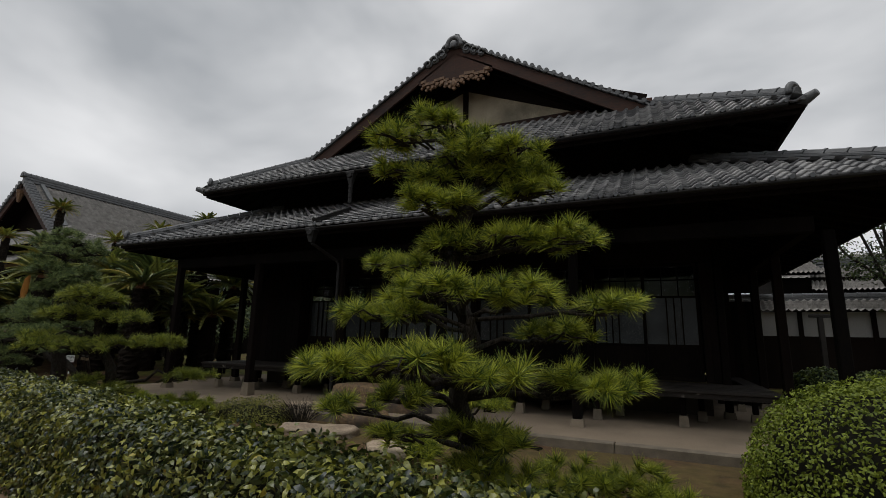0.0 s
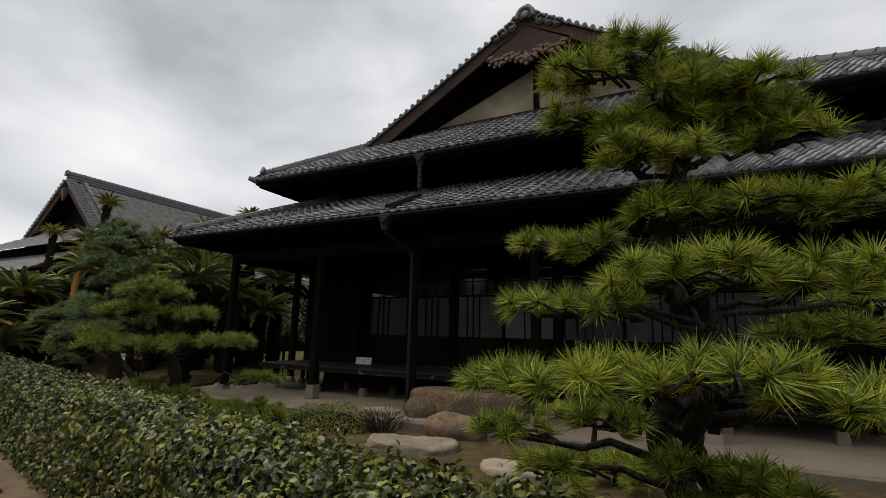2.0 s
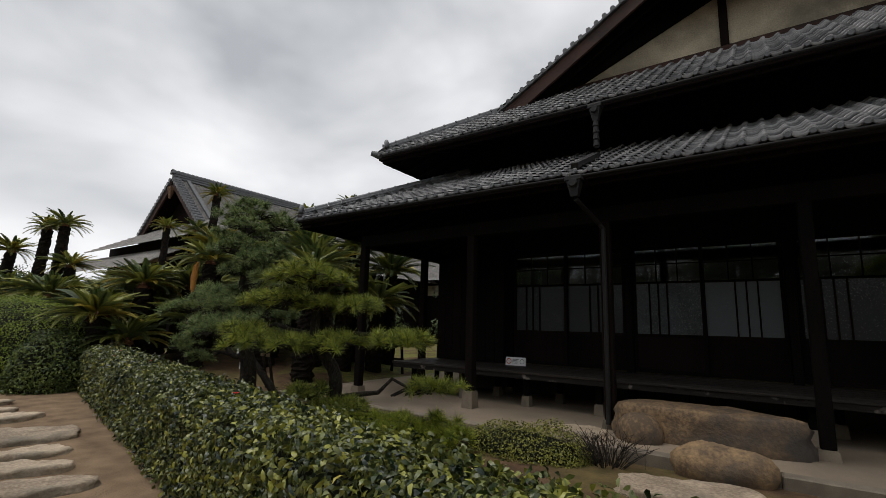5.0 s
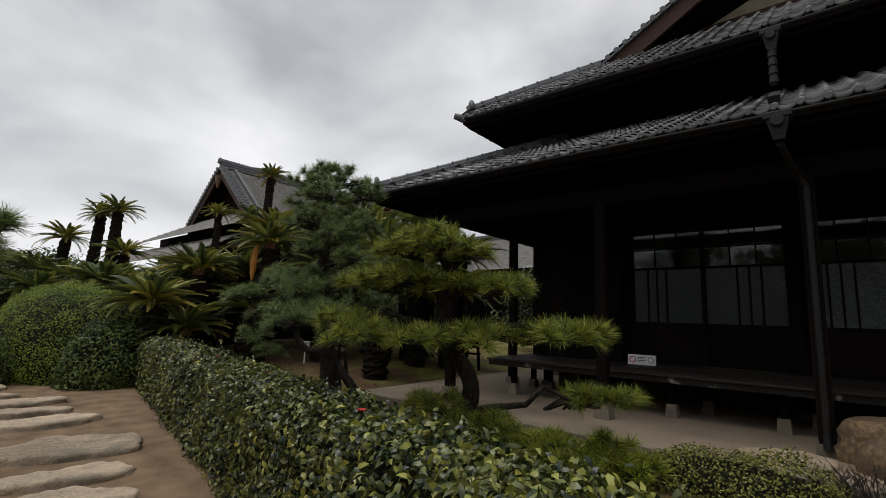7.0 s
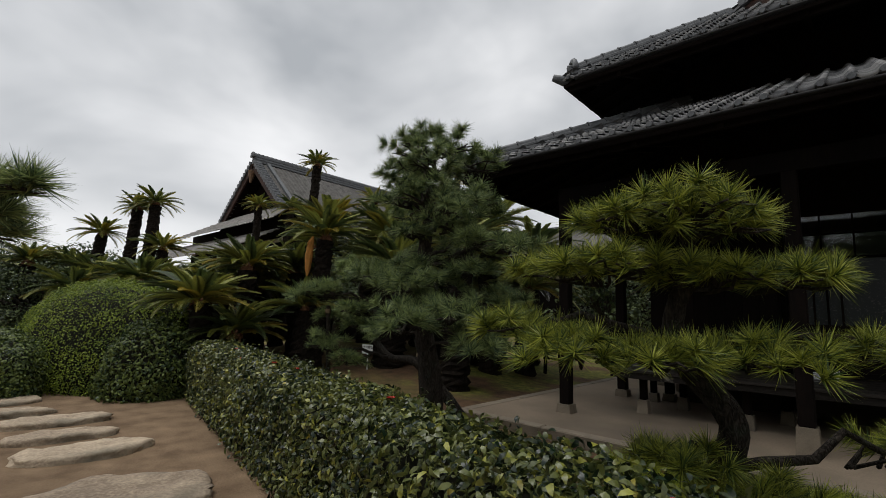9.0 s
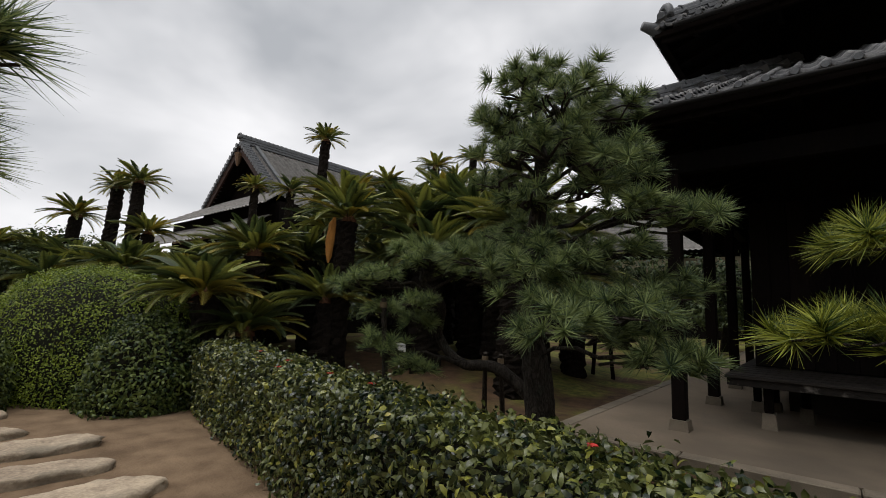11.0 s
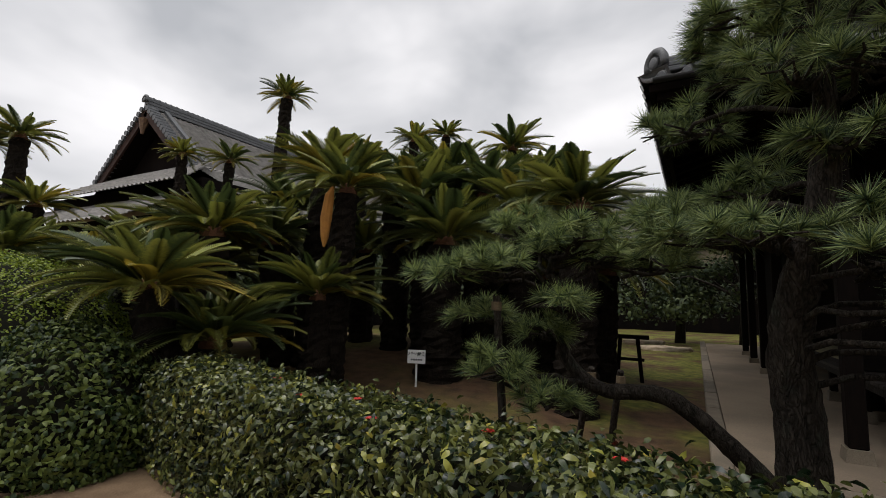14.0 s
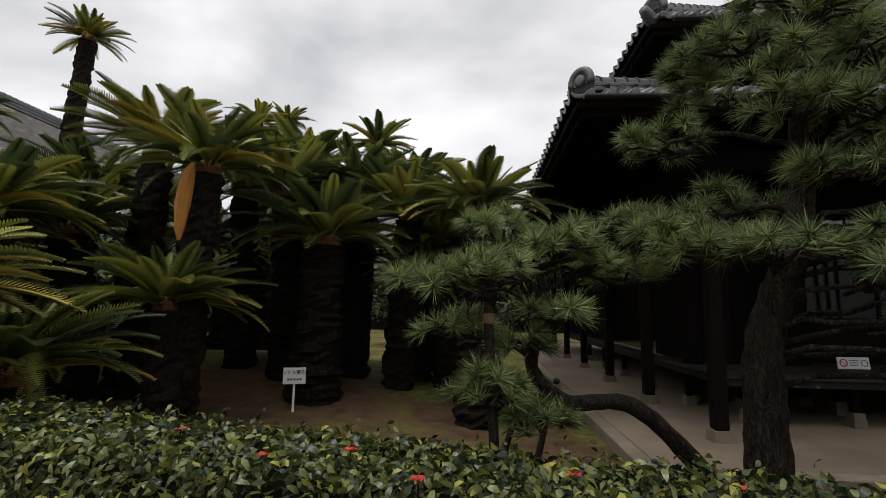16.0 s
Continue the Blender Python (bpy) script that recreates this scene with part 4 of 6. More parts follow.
def hedge():
    h = thing("hedge", "long knee-to-waist-high clipped hedge with glossy green leaves", "hedge")
    rng = np.random.default_rng(11)
    x0, x1, w, top = -15.6, 1.6, 0.68, 0.86
    n = 80000
    u = rng.uniform(x0, x1, n)
    prof = rng.uniform(0, 1, n)
    # walk round the section: front side, rounded shoulder, top, shoulder, back side
    s = prof * 2.55
    off = np.where(s < 0.8, -w / 2, np.where(s < 1.6, -w / 2 + (s - 0.8) / 0.8 * w, w / 2))
    z = np.where(s < 0.8, 0.06 + s / 0.8 * (top - 0.10), np.where(s < 1.6, top, top - (s - 1.6) / 0.95 * (top - 0.12)))
    ny = np.where(s < 0.8, -1.0, np.where(s < 1.6, (off / (w / 2)) * 0.55, 1.0))
    nz = np.where(s < 0.8, 0.35, np.where(s < 1.6, 1.0, 0.35))
    edge = np.clip((np.abs(off) / (w / 2) - 0.72) / 0.28, 0, 1)
    z = np.where((s >= 0.8) & (s < 1.6), z - 0.09 * edge ** 2, z)
    z = np.where(s < 0.8, z - 0.05, z)
    yc = hedge_back(u) - w / 2
    p = np.stack([u, yc + off, z], 1)
    nrm = unit(np.stack([0.0 * u, ny, nz], 1))
    bump = wobble(p, 3.1, 1.0) * 0.022 + wobble(p, 9.0, 2.0) * 0.012
    depth = rng.triangular(-0.17, 0.02, 0.06, n)
    p = p + nrm * (bump + depth)[:, None]
    p[:, 0] += rng.uniform(-0.05, 0.05, n)
    yellow = (rng.uniform(0, 1, n) < 0.012)
    young = ~yellow & (rng.uniform(0, 1, n) < 0.12 + 0.42 * smoothstep(-9.5, -5.0, u))
    old = ~yellow & ~young
    part("foliage", leaf_cloud("foliage", p[old], nrm[old], 0.064, 0.028, M_LEAF, rng, tilt=1.9), M_LEAF, h, kind="stuff")
    part("young_foliage", leaf_cloud("young_foliage", p[young] + nrm[young] * 0.012, nrm[young], 0.062, 0.029, M_LEAFB, rng, tilt=1.9), M_LEAFB, h, kind="stuff")
    part("yellow_foliage", leaf_cloud("yellow_leaves", p[yellow] + nrm[yellow] * 0.02, nrm[yellow], 0.056, 0.028, M_LEAFY, rng, tilt=1.9), M_LEAFY, h, kind="stuff")
    # young shoots standing above the clipped top
    k = 500
    us = rng.uniform(x0, x1, k)
    shoots = []
    normals = []
    for a in us:
        yy = hedge_back(a) - w / 2 + rng.uniform(-0.32, 0.32)
        hgt = rng.uniform(0.03, 0.13)
        for j in range(5):
            shoots.append((a + rng.uniform(-0.02, 0.02), yy + rng.uniform(-0.02, 0.02), top + hgt * (j + 1) / 5))
            normals.append((rng.uniform(-1, 1), rng.uniform(-1, 1), 0.7))
    part("shoot_fringe", leaf_cloud("shoots", np.array(shoots), unit(np.array(normals)), 0.05, 0.024, M_LEAF, rng), M_LEAF, h, kind="stuff")
    # solid near-black hull standing in for the shade inside the hedge
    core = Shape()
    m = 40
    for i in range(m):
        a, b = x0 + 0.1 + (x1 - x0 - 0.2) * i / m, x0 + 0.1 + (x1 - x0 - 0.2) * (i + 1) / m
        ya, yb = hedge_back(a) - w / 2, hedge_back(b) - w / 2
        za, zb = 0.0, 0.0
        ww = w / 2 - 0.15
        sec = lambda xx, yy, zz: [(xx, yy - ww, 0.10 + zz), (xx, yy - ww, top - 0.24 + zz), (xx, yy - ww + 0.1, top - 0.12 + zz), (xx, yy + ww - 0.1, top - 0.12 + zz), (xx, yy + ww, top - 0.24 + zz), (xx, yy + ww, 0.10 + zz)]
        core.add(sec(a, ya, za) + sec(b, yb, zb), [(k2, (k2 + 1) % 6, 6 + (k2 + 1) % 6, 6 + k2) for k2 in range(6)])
    part("shade_core", core, M_TWIGSHADE, h)
    stems = Shape()
    for i in range(60):
        a = x0 + 0.2 + (x1 - x0 - 0.4) * i / 60
        yy = hedge_back(a) - w / 2 + rng.uniform(-0.2, 0.2)
        stems.tube([(a, yy, gz(a, yy) - 0.02), (a + rng.uniform(-0.08, 0.08), yy + rng.uniform(-0.1, 0.1), 0.3)], [0.014, 0.01], 5)
    part("understem", stems, M_BARK, h, kind="stuff")
    return h


hedge()


def petals(at, size, seed):
    """A small red hedge flower with a ring of curled petals."""
    f = thing("flower", "small red flower on the clipped hedge", "flower", "flowers on the hedge", at)
    s = Shape()
    r = random.Random(seed)
    for k in range(7):
        a = 2 * math.pi * k / 7 + r.uniform(-0.2, 0.2)
        c, d = math.cos(a), math.sin(a)
        s.add([(0, 0, 0), (c * size * 0.6 - d * size * 0.3, d * size * 0.6 + c * size * 0.3, size * 0.35), (c * size, d * size, size * 0.25), (c * size * 0.6 + d * size * 0.3, d * size * 0.6 - c * size * 0.3, size * 0.35)],
              [(0, 1, 2), (0, 2, 3)])
    part("petals", s, M_PETAL, f)
    part("stalk", Shape().tube([(0, 0, 0.004), (0, 0, -0.14)], [0.004, 0.004], 5), M_TWIGSHADE, f)


for i, (fx, dy) in enumerate(((-14.0, 0.28), (-13.05, 0.3), (-12.1, 0.3), (-12.7, 0.55), (-11.5, 0.25), (-9.7, 0.2), (-7.7, 0.3), (-13.4, 0.5))):
    yy = hedge_back(fx) - dy
    petals((fx, yy, 0.89), 0.035, i)


def shrub(name, label, at, rx, ry, rz, material, count, leaf, seed, category="shrub", power=2.4, bumpy=0.03):
    """A clipped dome of small leaves over a solid near-black hull that stands in for inner shade."""
    h = thing(name, label, category, at=at)
    rng = np.random.default_rng(seed)
    d = rng.normal(size=(count, 3))
    d[:, 2] = np.abs(d[:, 2]) * 1.0
    d = unit(d)
    low = rng.uniform(0, 1, count) < 0.35
    e = (np.abs(d) ** power).sum(1) ** (-1 / power)
    p = d * e[:, None] * np.array([rx, ry, rz])
    p[low, 2] *= rng.uniform(0.1, 1, low.sum())
    nrm = unit(d / np.array([rx, ry, rz]))
    p = p + nrm * (wobble(p, 4.0, seed) * bumpy + rng.uniform(-0.08, 0.03, count))[:, None]
    part("foliage", leaf_cloud("foliage", p, nrm, leaf, leaf * 0.55, material, rng, tilt=1.5), material, h, kind="stuff")
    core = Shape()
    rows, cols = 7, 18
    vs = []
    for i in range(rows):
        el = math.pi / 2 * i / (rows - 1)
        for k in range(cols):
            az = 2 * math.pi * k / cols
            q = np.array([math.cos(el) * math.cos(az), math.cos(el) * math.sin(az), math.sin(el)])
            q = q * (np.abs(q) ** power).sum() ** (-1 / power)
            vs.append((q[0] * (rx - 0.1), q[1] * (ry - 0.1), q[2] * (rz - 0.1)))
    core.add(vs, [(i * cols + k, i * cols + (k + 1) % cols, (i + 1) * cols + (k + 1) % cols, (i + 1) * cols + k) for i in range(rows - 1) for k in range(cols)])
    part("shade_core", core, M_TWIGSHADE, h, smooth=True)
    stem = Shape()
    for k in range(5):
        a = k * 1.3
        stem.tube([(0.1 * math.cos(a), 0.1 * math.sin(a), -0.04), (rx * 0.4 * math.cos(a), ry * 0.4 * math.sin(a), rz * 0.5)], [0.02, 0.012], 5)
    part("stem", stem, M_BARK, h)
    return h


shrub("round_shrub", "large round clipped bright green shrub beside the path", (-19.0, 4.45, 0.0), 2.75, 1.5, 1.95, M_BOXB, 50000, 0.04, 21, power=2.5, bumpy=0.045)
shrub("camellia_bush", "dark glossy-leaved bush clipped round at the path's edge", (-16.25, 4.45, 0.0), 0.85, 0.75, 1.22, M_CAM, 9000, 0.065, 22, "bush", 2.2, 0.06)
shrub("low_hedge", "low dark green clipped hedge along the path", (-19.1, 2.8, 0.0), 2.5, 0.45, 0.92, M_CAM, 13000, 0.06, 23, "hedge", 4.0, 0.03)
shrub("round_shrub", "round clipped green shrub beside the lime floor", (2.1, 5.1, 0.1), 1.42, 1.1, 1.2, M_BOX, 30000, 0.036, 24)
shrub("azalea", "low spreading small-leaved green azalea by the stones", (-6.1, 6.0, 0.15), 0.75, 0.42, 0.34, M_AZALEA, 8000, 0.028, 25, bumpy=0.06)


def twiggy_shrub(at, r, h, seed):
    """A bare, finely branched low shrub."""
    rng = np.random.default_rng(seed)
    t = thing("twiggy_shrub", "thin grey-purple bare twiggy shrub by the boulder", "shrub", at=at)
    s = Shape()
    for k in range(70):
        an, rr = rng.uniform(0, 2 * math.pi), r * math.sqrt(rng.uniform(0, 1))
        tip = np.array([math.cos(an) * rr, math.sin(an) * rr * 0.7, h * rng.uniform(0.6, 1.0) * (1 - 0.4 * (rr / r) ** 2)])
        root = np.array([tip[0] * 0.25, tip[1] * 0.25, -0.03])
        pts = curve_pts(root, tip, 0.02, 4, rng, 0.015)
        s.tube(pts, (0.006, 0.005, 0.0035, 0.002), 4)
        for j in range(3):
            q = np.array(pts[2]) + rng.normal(size=3) * 0.07 + np.array([0, 0, 0.05])
            s.tube([pts[2], tuple(q)], (0.003, 0.0015), 3)
    part("twig_mass", s, M_BARK, t, kind="stuff")


for bx, by, br in ((3.75, 14.6, 0.75), (4.9, 14.8, 0.7), (7.0, 13.8, 1.1), (9.5, 13.5, 1.0)):
    shrub("garden_shrub", "green shrub in front of the far white wall", (bx, by, 0.15), br, br * 0.8, br * 1.1, M_CAM, 5000, 0.08, int(bx * 10))


def needle_cloud(name, tips, axes, per, length, material, rng, spread=1.0):
    """Bursts of pine needles: each burst holds needles fanning out about its axis."""
    n = len(tips)
    a = np.repeat(axes, per, 0)
    o = np.repeat(tips, per, 0)
    w = unit(np.cross(a, rng.normal(size=a.shape)))
    th = radians(12) + radians(66) * spread * np.sqrt(rng.uniform(0, 1, (n * per, 1)))
    d = unit(a * np.cos(th) + w * np.sin(th) + 0.08 * rng.normal(size=a.shape))
    ln = length * rng.uniform(0.7, 1.15, (n * per, 1))
    o = o + a * rng.uniform(-0.03, 0.015, (n * per, 1))
    side = unit(np.cross(d, rng.normal(size=d.shape))) * 0.0036
    tip = o + d * ln + np.array([0, 0, -1.0]) * ln * 0.10
    vs = np.stack([o - side, o + side, tip], 1).reshape(-1, 3)
    return soup(name, vs, np.arange(len(vs)).reshape(-1, 3), material)


def curve_pts(a, b, sag, n, rng, jitter=0.03):
    a, b = np.array(a, float), np.array(b, float)
    pts = []
    for i in range(n):
        t = i / (n - 1)
        p = a + (b - a) * t + np.array([0, 0, sag]) * math.sin(math.pi * t)
        if 0 < i < n - 1:
            p = p + rng.normal(size=3) * jitter
        pts.append(tuple(p))
    return pts


def pine(label, base, trunk, radii, pads, material, seed, density=1.0, needle=0.14, flat=0.3, group="garden pines", sag=0.05, limb_r=0.034):
    """A trained garden pine: a bent trunk, limbs out to each pad, and pads of needle bursts. pads: x, y, z, radius in the world."""
    t = thing("pine_tree", label, "tree", group, base)
    rng = np.random.default_rng(seed)
    b = np.array(base)
    tr = [np.array(p) - b for p in trunk]
    # smooth the trunk line
    fine, rad = [], []
    for i in range(len(tr) - 1):
        p0, p1, p2, p3 = tr[max(i - 1, 0)], tr[i], tr[i + 1], tr[min(i + 2, len(tr) - 1)]
        for k in range(9):
            s = k / 9
            fine.append(0.5 * (2 * p1 + (p2 - p0) * s + (2 * p0 - 5 * p1 + 4 * p2 - p3) * s * s + (3 * p1 - p0 - 3 * p2 + p3) * s ** 3))
            rad.append(radii[i] + (radii[i + 1] - radii[i]) * s)
    fine.append(tr[-1])
    rad.append(radii[-1])
    part("trunk", Shape().tube(fine, rad, 17, wobble=0.10, seed=seed), M_BARK, t, smooth=True)
    line = np.array(fine)
    for px, py, pz, r in pads:
        c = np.array([px, py, pz]) - b
        score = np.linalg.norm(line[:, :2] - c[:2], axis=1) * 0.6 + np.abs(line[:, 2] - (c[2] - 0.12)) * 1.2
        i = int(np.argmin(score))
        start = line[i]
        limb = Shape()
        end = c - np.array([0, 0, r * 0.16])
        limb.tube(curve_pts(start, end, sag, 6, rng), np.linspace(min(max(rad[i] * 0.5, 0.018), limb_r), 0.012, 6), 7, wobble=0.1, seed=seed)
        for k in range(int(5 + r * 10)):
            an = rng.uniform(0, 2 * math.pi)
            q = c + np.array([math.cos(an) * r * 0.8, math.sin(an) * r * 0.8, -0.02])
            mid = start + (end - start) * rng.uniform(0.55, 1.0)
            limb.tube(curve_pts(mid, q, 0.03, 4, rng, 0.02), np.linspace(0.012, 0.005, 4), 5)
        part("limb", limb, M_BARK, t, smooth=True)
        # bursts over a domed, lobed pad
        n = int(density * (9 + 120 * r * r))
        an = rng.uniform(0, 2 * math.pi, n)
        rr = np.sqrt(rng.uniform(0, 0.82, n))
        lobe = 1 + 0.22 * np.sin(an * 3 + seed + px * 3) + 0.12 * np.sin(an * 7 + py * 5)
        h = np.sqrt(np.clip(1 - rr ** 2, 0, 1))
        pos = np.stack([np.cos(an) * rr * r * lobe, np.sin(an) * rr * r * lobe, h * r * flat * rng.uniform(-0.2, 1.0, n) + 0.02 * rng.normal(size=n)], 1) + c
        ax = unit(np.stack([np.cos(an) * rr * 0.9, np.sin(an) * rr * 0.9, 0.45 + 0.55 * h], 1) + 0.3 * rng.normal(size=(n, 3)))
        part("needle_pad", needle_cloud("needle_pad", pos, ax, 118, needle, material, rng), material, t, kind="stuff")
    return t


twiggy_shrub((-5.2, 6.15, 0.16), 0.55, 0.42, 26)
# the trained pine in front of the house
pine("trained black pine with layered cloud-cut pads of bright needles", (-1.38, 4.05, 0.1),
     [(-1.38, 4.05, 0.1), (-1.42, 3.98, 0.55), (-1.52, 3.75, 1.0), (-1.30, 3.5, 1.5), (-1.45, 3.4, 2.05), (-1.30, 3.42, 2.6), (-1.12, 3.5, 3.1)],
     (0.12, 0.1, 0.082, 0.066, 0.055, 0.045, 0.025),
     [(-1.85, 3.10, 3.14, 0.24), (-1.53, 3.25, 3.27, 0.23), (-1.25, 3.40, 3.14, 0.23), (-0.95, 3.35, 2.98, 0.27), (-0.95, 3.6, 2.9, 0.23), (-1.93, 3.30, 2.92, 0.18), (-0.88, 3.50, 2.79, 0.23),
      (-1.58, 3.10, 2.56, 0.24), (-1.28, 3.15, 2.54, 0.18), (-1.45, 3.25, 2.26, 0.23), (-1.01, 3.30, 2.28, 0.30), (-0.58, 3.45, 2.26, 0.32), (-2.28, 3.80, 2.23, 0.27),
      (-1.83, 3.50, 2.13, 0.27), (-1.53, 3.00, 1.86, 0.23), (-1.09, 2.85, 1.84, 0.31), (-1.4, 3.3, 2.95, 0.24), (-1.62, 3.3, 2.82, 0.2), (-1.05, 3.5, 2.86, 0.27), (-1.1, 3.35, 2.98, 0.22), (-0.8, 3.5, 2.68, 0.22)],
     M_NEEDLE, 31, 1.0)
pine_low = [(-0.78, 3.10, 1.83, 0.27), (-2.15, 3.30, 1.72, 0.27), (-1.78, 3.30, 1.72, 0.22), (-0.33, 4.00, 1.80, 0.32), (-0.68, 3.75, 1.58, 0.32), (-2.33, 2.95, 1.30, 0.18), (-2.03, 2.75, 1.32, 0.24),
            (-1.63, 2.50, 1.36, 0.30), (-1.23, 2.40, 1.40, 0.32), (-0.88, 2.60, 1.34, 0.27), (-0.45, 3.40, 1.24, 0.31), (-0.18, 3.55, 1.22, 0.22), (-1.78, 3.20, 1.10, 0.20), (-0.98, 3.50, 0.80, 0.27), (-1.23, 3.55, 0.60, 0.23),
            (-2.18, 3.75, 0.70, 0.18), (-1.35, 3.4, 0.85, 0.28), (-1.05, 3.6, 0.5, 0.27), (-2.4, 3.4, 0.95, 0.22)]
pine("second stem of the trained pine with wide lower pads", (-1.22, 4.0, 0.1),
     [(-1.22, 4.0, 0.1), (-1.18, 3.9, 0.5), (-1.35, 3.45, 0.98), (-1.25, 3.2, 1.3), (-1.2, 3.2, 1.7)], (0.07, 0.065, 0.058, 0.05, 0.03), pine_low, M_NEEDLE, 32, 1.0)
pine("small low pine with flat green pads before the lime floor", (-2.3, 6.12, 0.12), [(-2.3, 6.12, 0.12), (-2.32, 6.1, 0.35), (-2.3, 6.12, 0.6)], (0.04, 0.034, 0.02),
     [(-2.68, 6.1, 0.66, 0.24), (-2.32, 6.12, 0.7, 0.26), (-1.95, 6.15, 0.66, 0.24)], M_NEEDLE, 38, 1.0, flat=0.35)
# the low pine by the floor's corner
pine("wide low trained pine with flat bright green pads", (-7.85, 4.85, 0.12),
     [(-7.85, 4.85, 0.12), (-7.9, 4.8, 0.5), (-7.75, 4.7, 0.95), (-8.0, 4.6, 1.35), (-7.9, 4.5, 1.75), (-7.85, 4.45, 2.0)], (0.085, 0.078, 0.07, 0.06, 0.045, 0.025),
     [(-8.15, 4.3, 2.02, 0.3), (-7.8, 4.3, 2.06, 0.34), (-7.66, 4.45, 1.98, 0.22), (-8.55, 4.3, 1.76, 0.33), (-8.15, 4.25, 1.78, 0.33), (-7.75, 4.5, 1.72, 0.3), (-7.45, 4.7, 1.72, 0.28),
      (-8.8, 4.2, 1.42, 0.3), (-8.4, 4.1, 1.32, 0.33), (-8.0, 4.2, 1.3, 0.3), (-7.5, 4.5, 1.32, 0.28), (-7.0, 4.85, 1.36, 0.34), (-6.88, 4.95, 1.36, 0.2), (-6.95, 5.45, 0.82, 0.33),
      (-7.55, 4.7, 0.62, 0.3), (-7.95, 4.5, 0.76, 0.26), (-7.7, 4.45, 0.6, 0.24)], M_NEEDLE3, 33, 1.2, sag=0.14)
# the tall pine near the corner of the floor
pine("tall loose-needled pine with a straight scaly trunk", (-10.72, 5.55, 0.1),
     [(-10.72, 5.55, 0.1), (-10.74, 5.52, 0.8), (-10.78, 5.4, 1.4), (-10.65, 5.25, 2.0), (-10.6, 5.25, 2.6), (-10.65, 5.2, 3.3)], (0.135, 0.118, 0.1, 0.075, 0.05, 0.022),
     [(-10.65, 5.2, 3.4, 0.28), (-10.3, 5.3, 3.22, 0.33), (-10.92, 5.2, 3.12, 0.27), (-11.02, 5.65, 3.15, 0.26), (-10.85, 5.75, 2.98, 0.35), (-9.95, 5.05, 2.45, 0.36), (-10.35, 4.92, 2.64, 0.36), (-11.25, 5.65, 2.66, 0.33), 
      (-9.75, 5.1, 2.15, 0.3), (-11.4, 5.85, 2.15, 0.32), (-10.9, 5.6, 2.2, 0.3), (-11.3, 5.3, 1.95, 0.33), 
      (-10.6, 4.98, 3.2, 0.26), (-10.85, 5.0, 2.88, 0.22), (-10.25, 4.95, 2.96, 0.3), 
      (-10.1, 5.5, 3.05, 0.3), (-10.0, 5.3, 2.6, 0.3),
      (-10.6, 4.95, 2.3, 0.24), (-10.75, 5.0, 2.65, 0.24), (-10.5, 5.0, 1.9, 0.26), (-10.2, 5.0, 1.75, 0.28), (-9.95, 5.2, 1.9, 0.28), (-9.55, 5.25, 2.1, 0.3), (-9.7, 5.2, 1.6, 0.3), (-9.9, 5.2, 1.3, 0.26), (-10.15, 5.1, 2.35, 0.26),
      (-10.95, 4.95, 1.86, 0.3), (-11.2, 5.1, 1.88, 0.24), (-10.45, 4.8, 1.72, 0.3), (-10.25, 4.75, 1.52, 0.32), (-10.05, 4.4, 1.36, 0.3), (-9.8, 4.75, 1.46, 0.32), (-9.6, 4.9, 1.2, 0.28)], M_NEEDLE4, 34, 0.85, flat=0.45, sag=0.1, limb_r=0.019)
# the leaning pine
pine("leaning old pine with a snaking mossy trunk and a flat crown", (-10.62, 6.15, 0.1),
     [(-10.62, 6.15, 0.1), (-10.95, 6.05, 0.5), (-11.4, 5.95, 0.88), (-11.85, 5.92, 0.9), (-12.1, 5.85, 1.15), (-12.0, 5.75, 1.5), (-12.15, 5.6, 1.72)], (0.07, 0.064, 0.056, 0.05, 0.045, 0.035, 0.025),
     [(-12.72, 5.2, 1.7, 0.27), (-12.45, 5.25, 1.74, 0.3), (-12.1, 5.65, 1.9, 0.36), (-11.75, 5.75, 1.84, 0.32), (-11.4, 5.75, 1.78, 0.3), (-12.0, 5.4, 1.5, 0.24), (-12.45, 5.25, 1.05, 0.26), (-11.9, 5.5, 1.95, 0.25), (-12.2, 5.6, 1.3, 0.22), (-12.35, 5.65, 2.05, 0.28), (-12.6, 5.5, 1.4, 0.25), (-12.1, 5.4, 0.85, 0.22)],
     M_NEEDLE2, 36, 0.85, flat=0.45)
# a pine whose branch tips hang over the path
pine("pine at the path's edge with drooping blue-green branch tips", (-12.9, 0.3, 0.0),
     [(-12.9, 0.3, 0.0), (-12.85, 0.35, 0.8), (-12.7, 0.5, 1.5), (-12.4, 0.7, 2.1), (-12.2, 0.9, 2.5)], (0.1, 0.09, 0.075, 0.055, 0.025),
     [(-10.5, 2.03, 2.1, 0.11), (-10.72, 1.98, 2.12, 0.13), (-10.78, 1.9, 1.98, 0.12), (-10.98, 1.85, 2.06, 0.18), (-11.0, 1.95, 1.86, 0.16), (-11.3, 1.7, 2.1, 0.22), (-11.6, 1.45, 2.2, 0.28),
      (-12.2, 1.3, 2.45, 0.33), (-12.6, 1.4, 2.2, 0.33), (-12.9, 0.9, 2.35, 0.35), (-12.7, 1.0, 1.7, 0.33)], M_NEEDLE2, 37, 0.7, needle=0.2, flat=0.5)
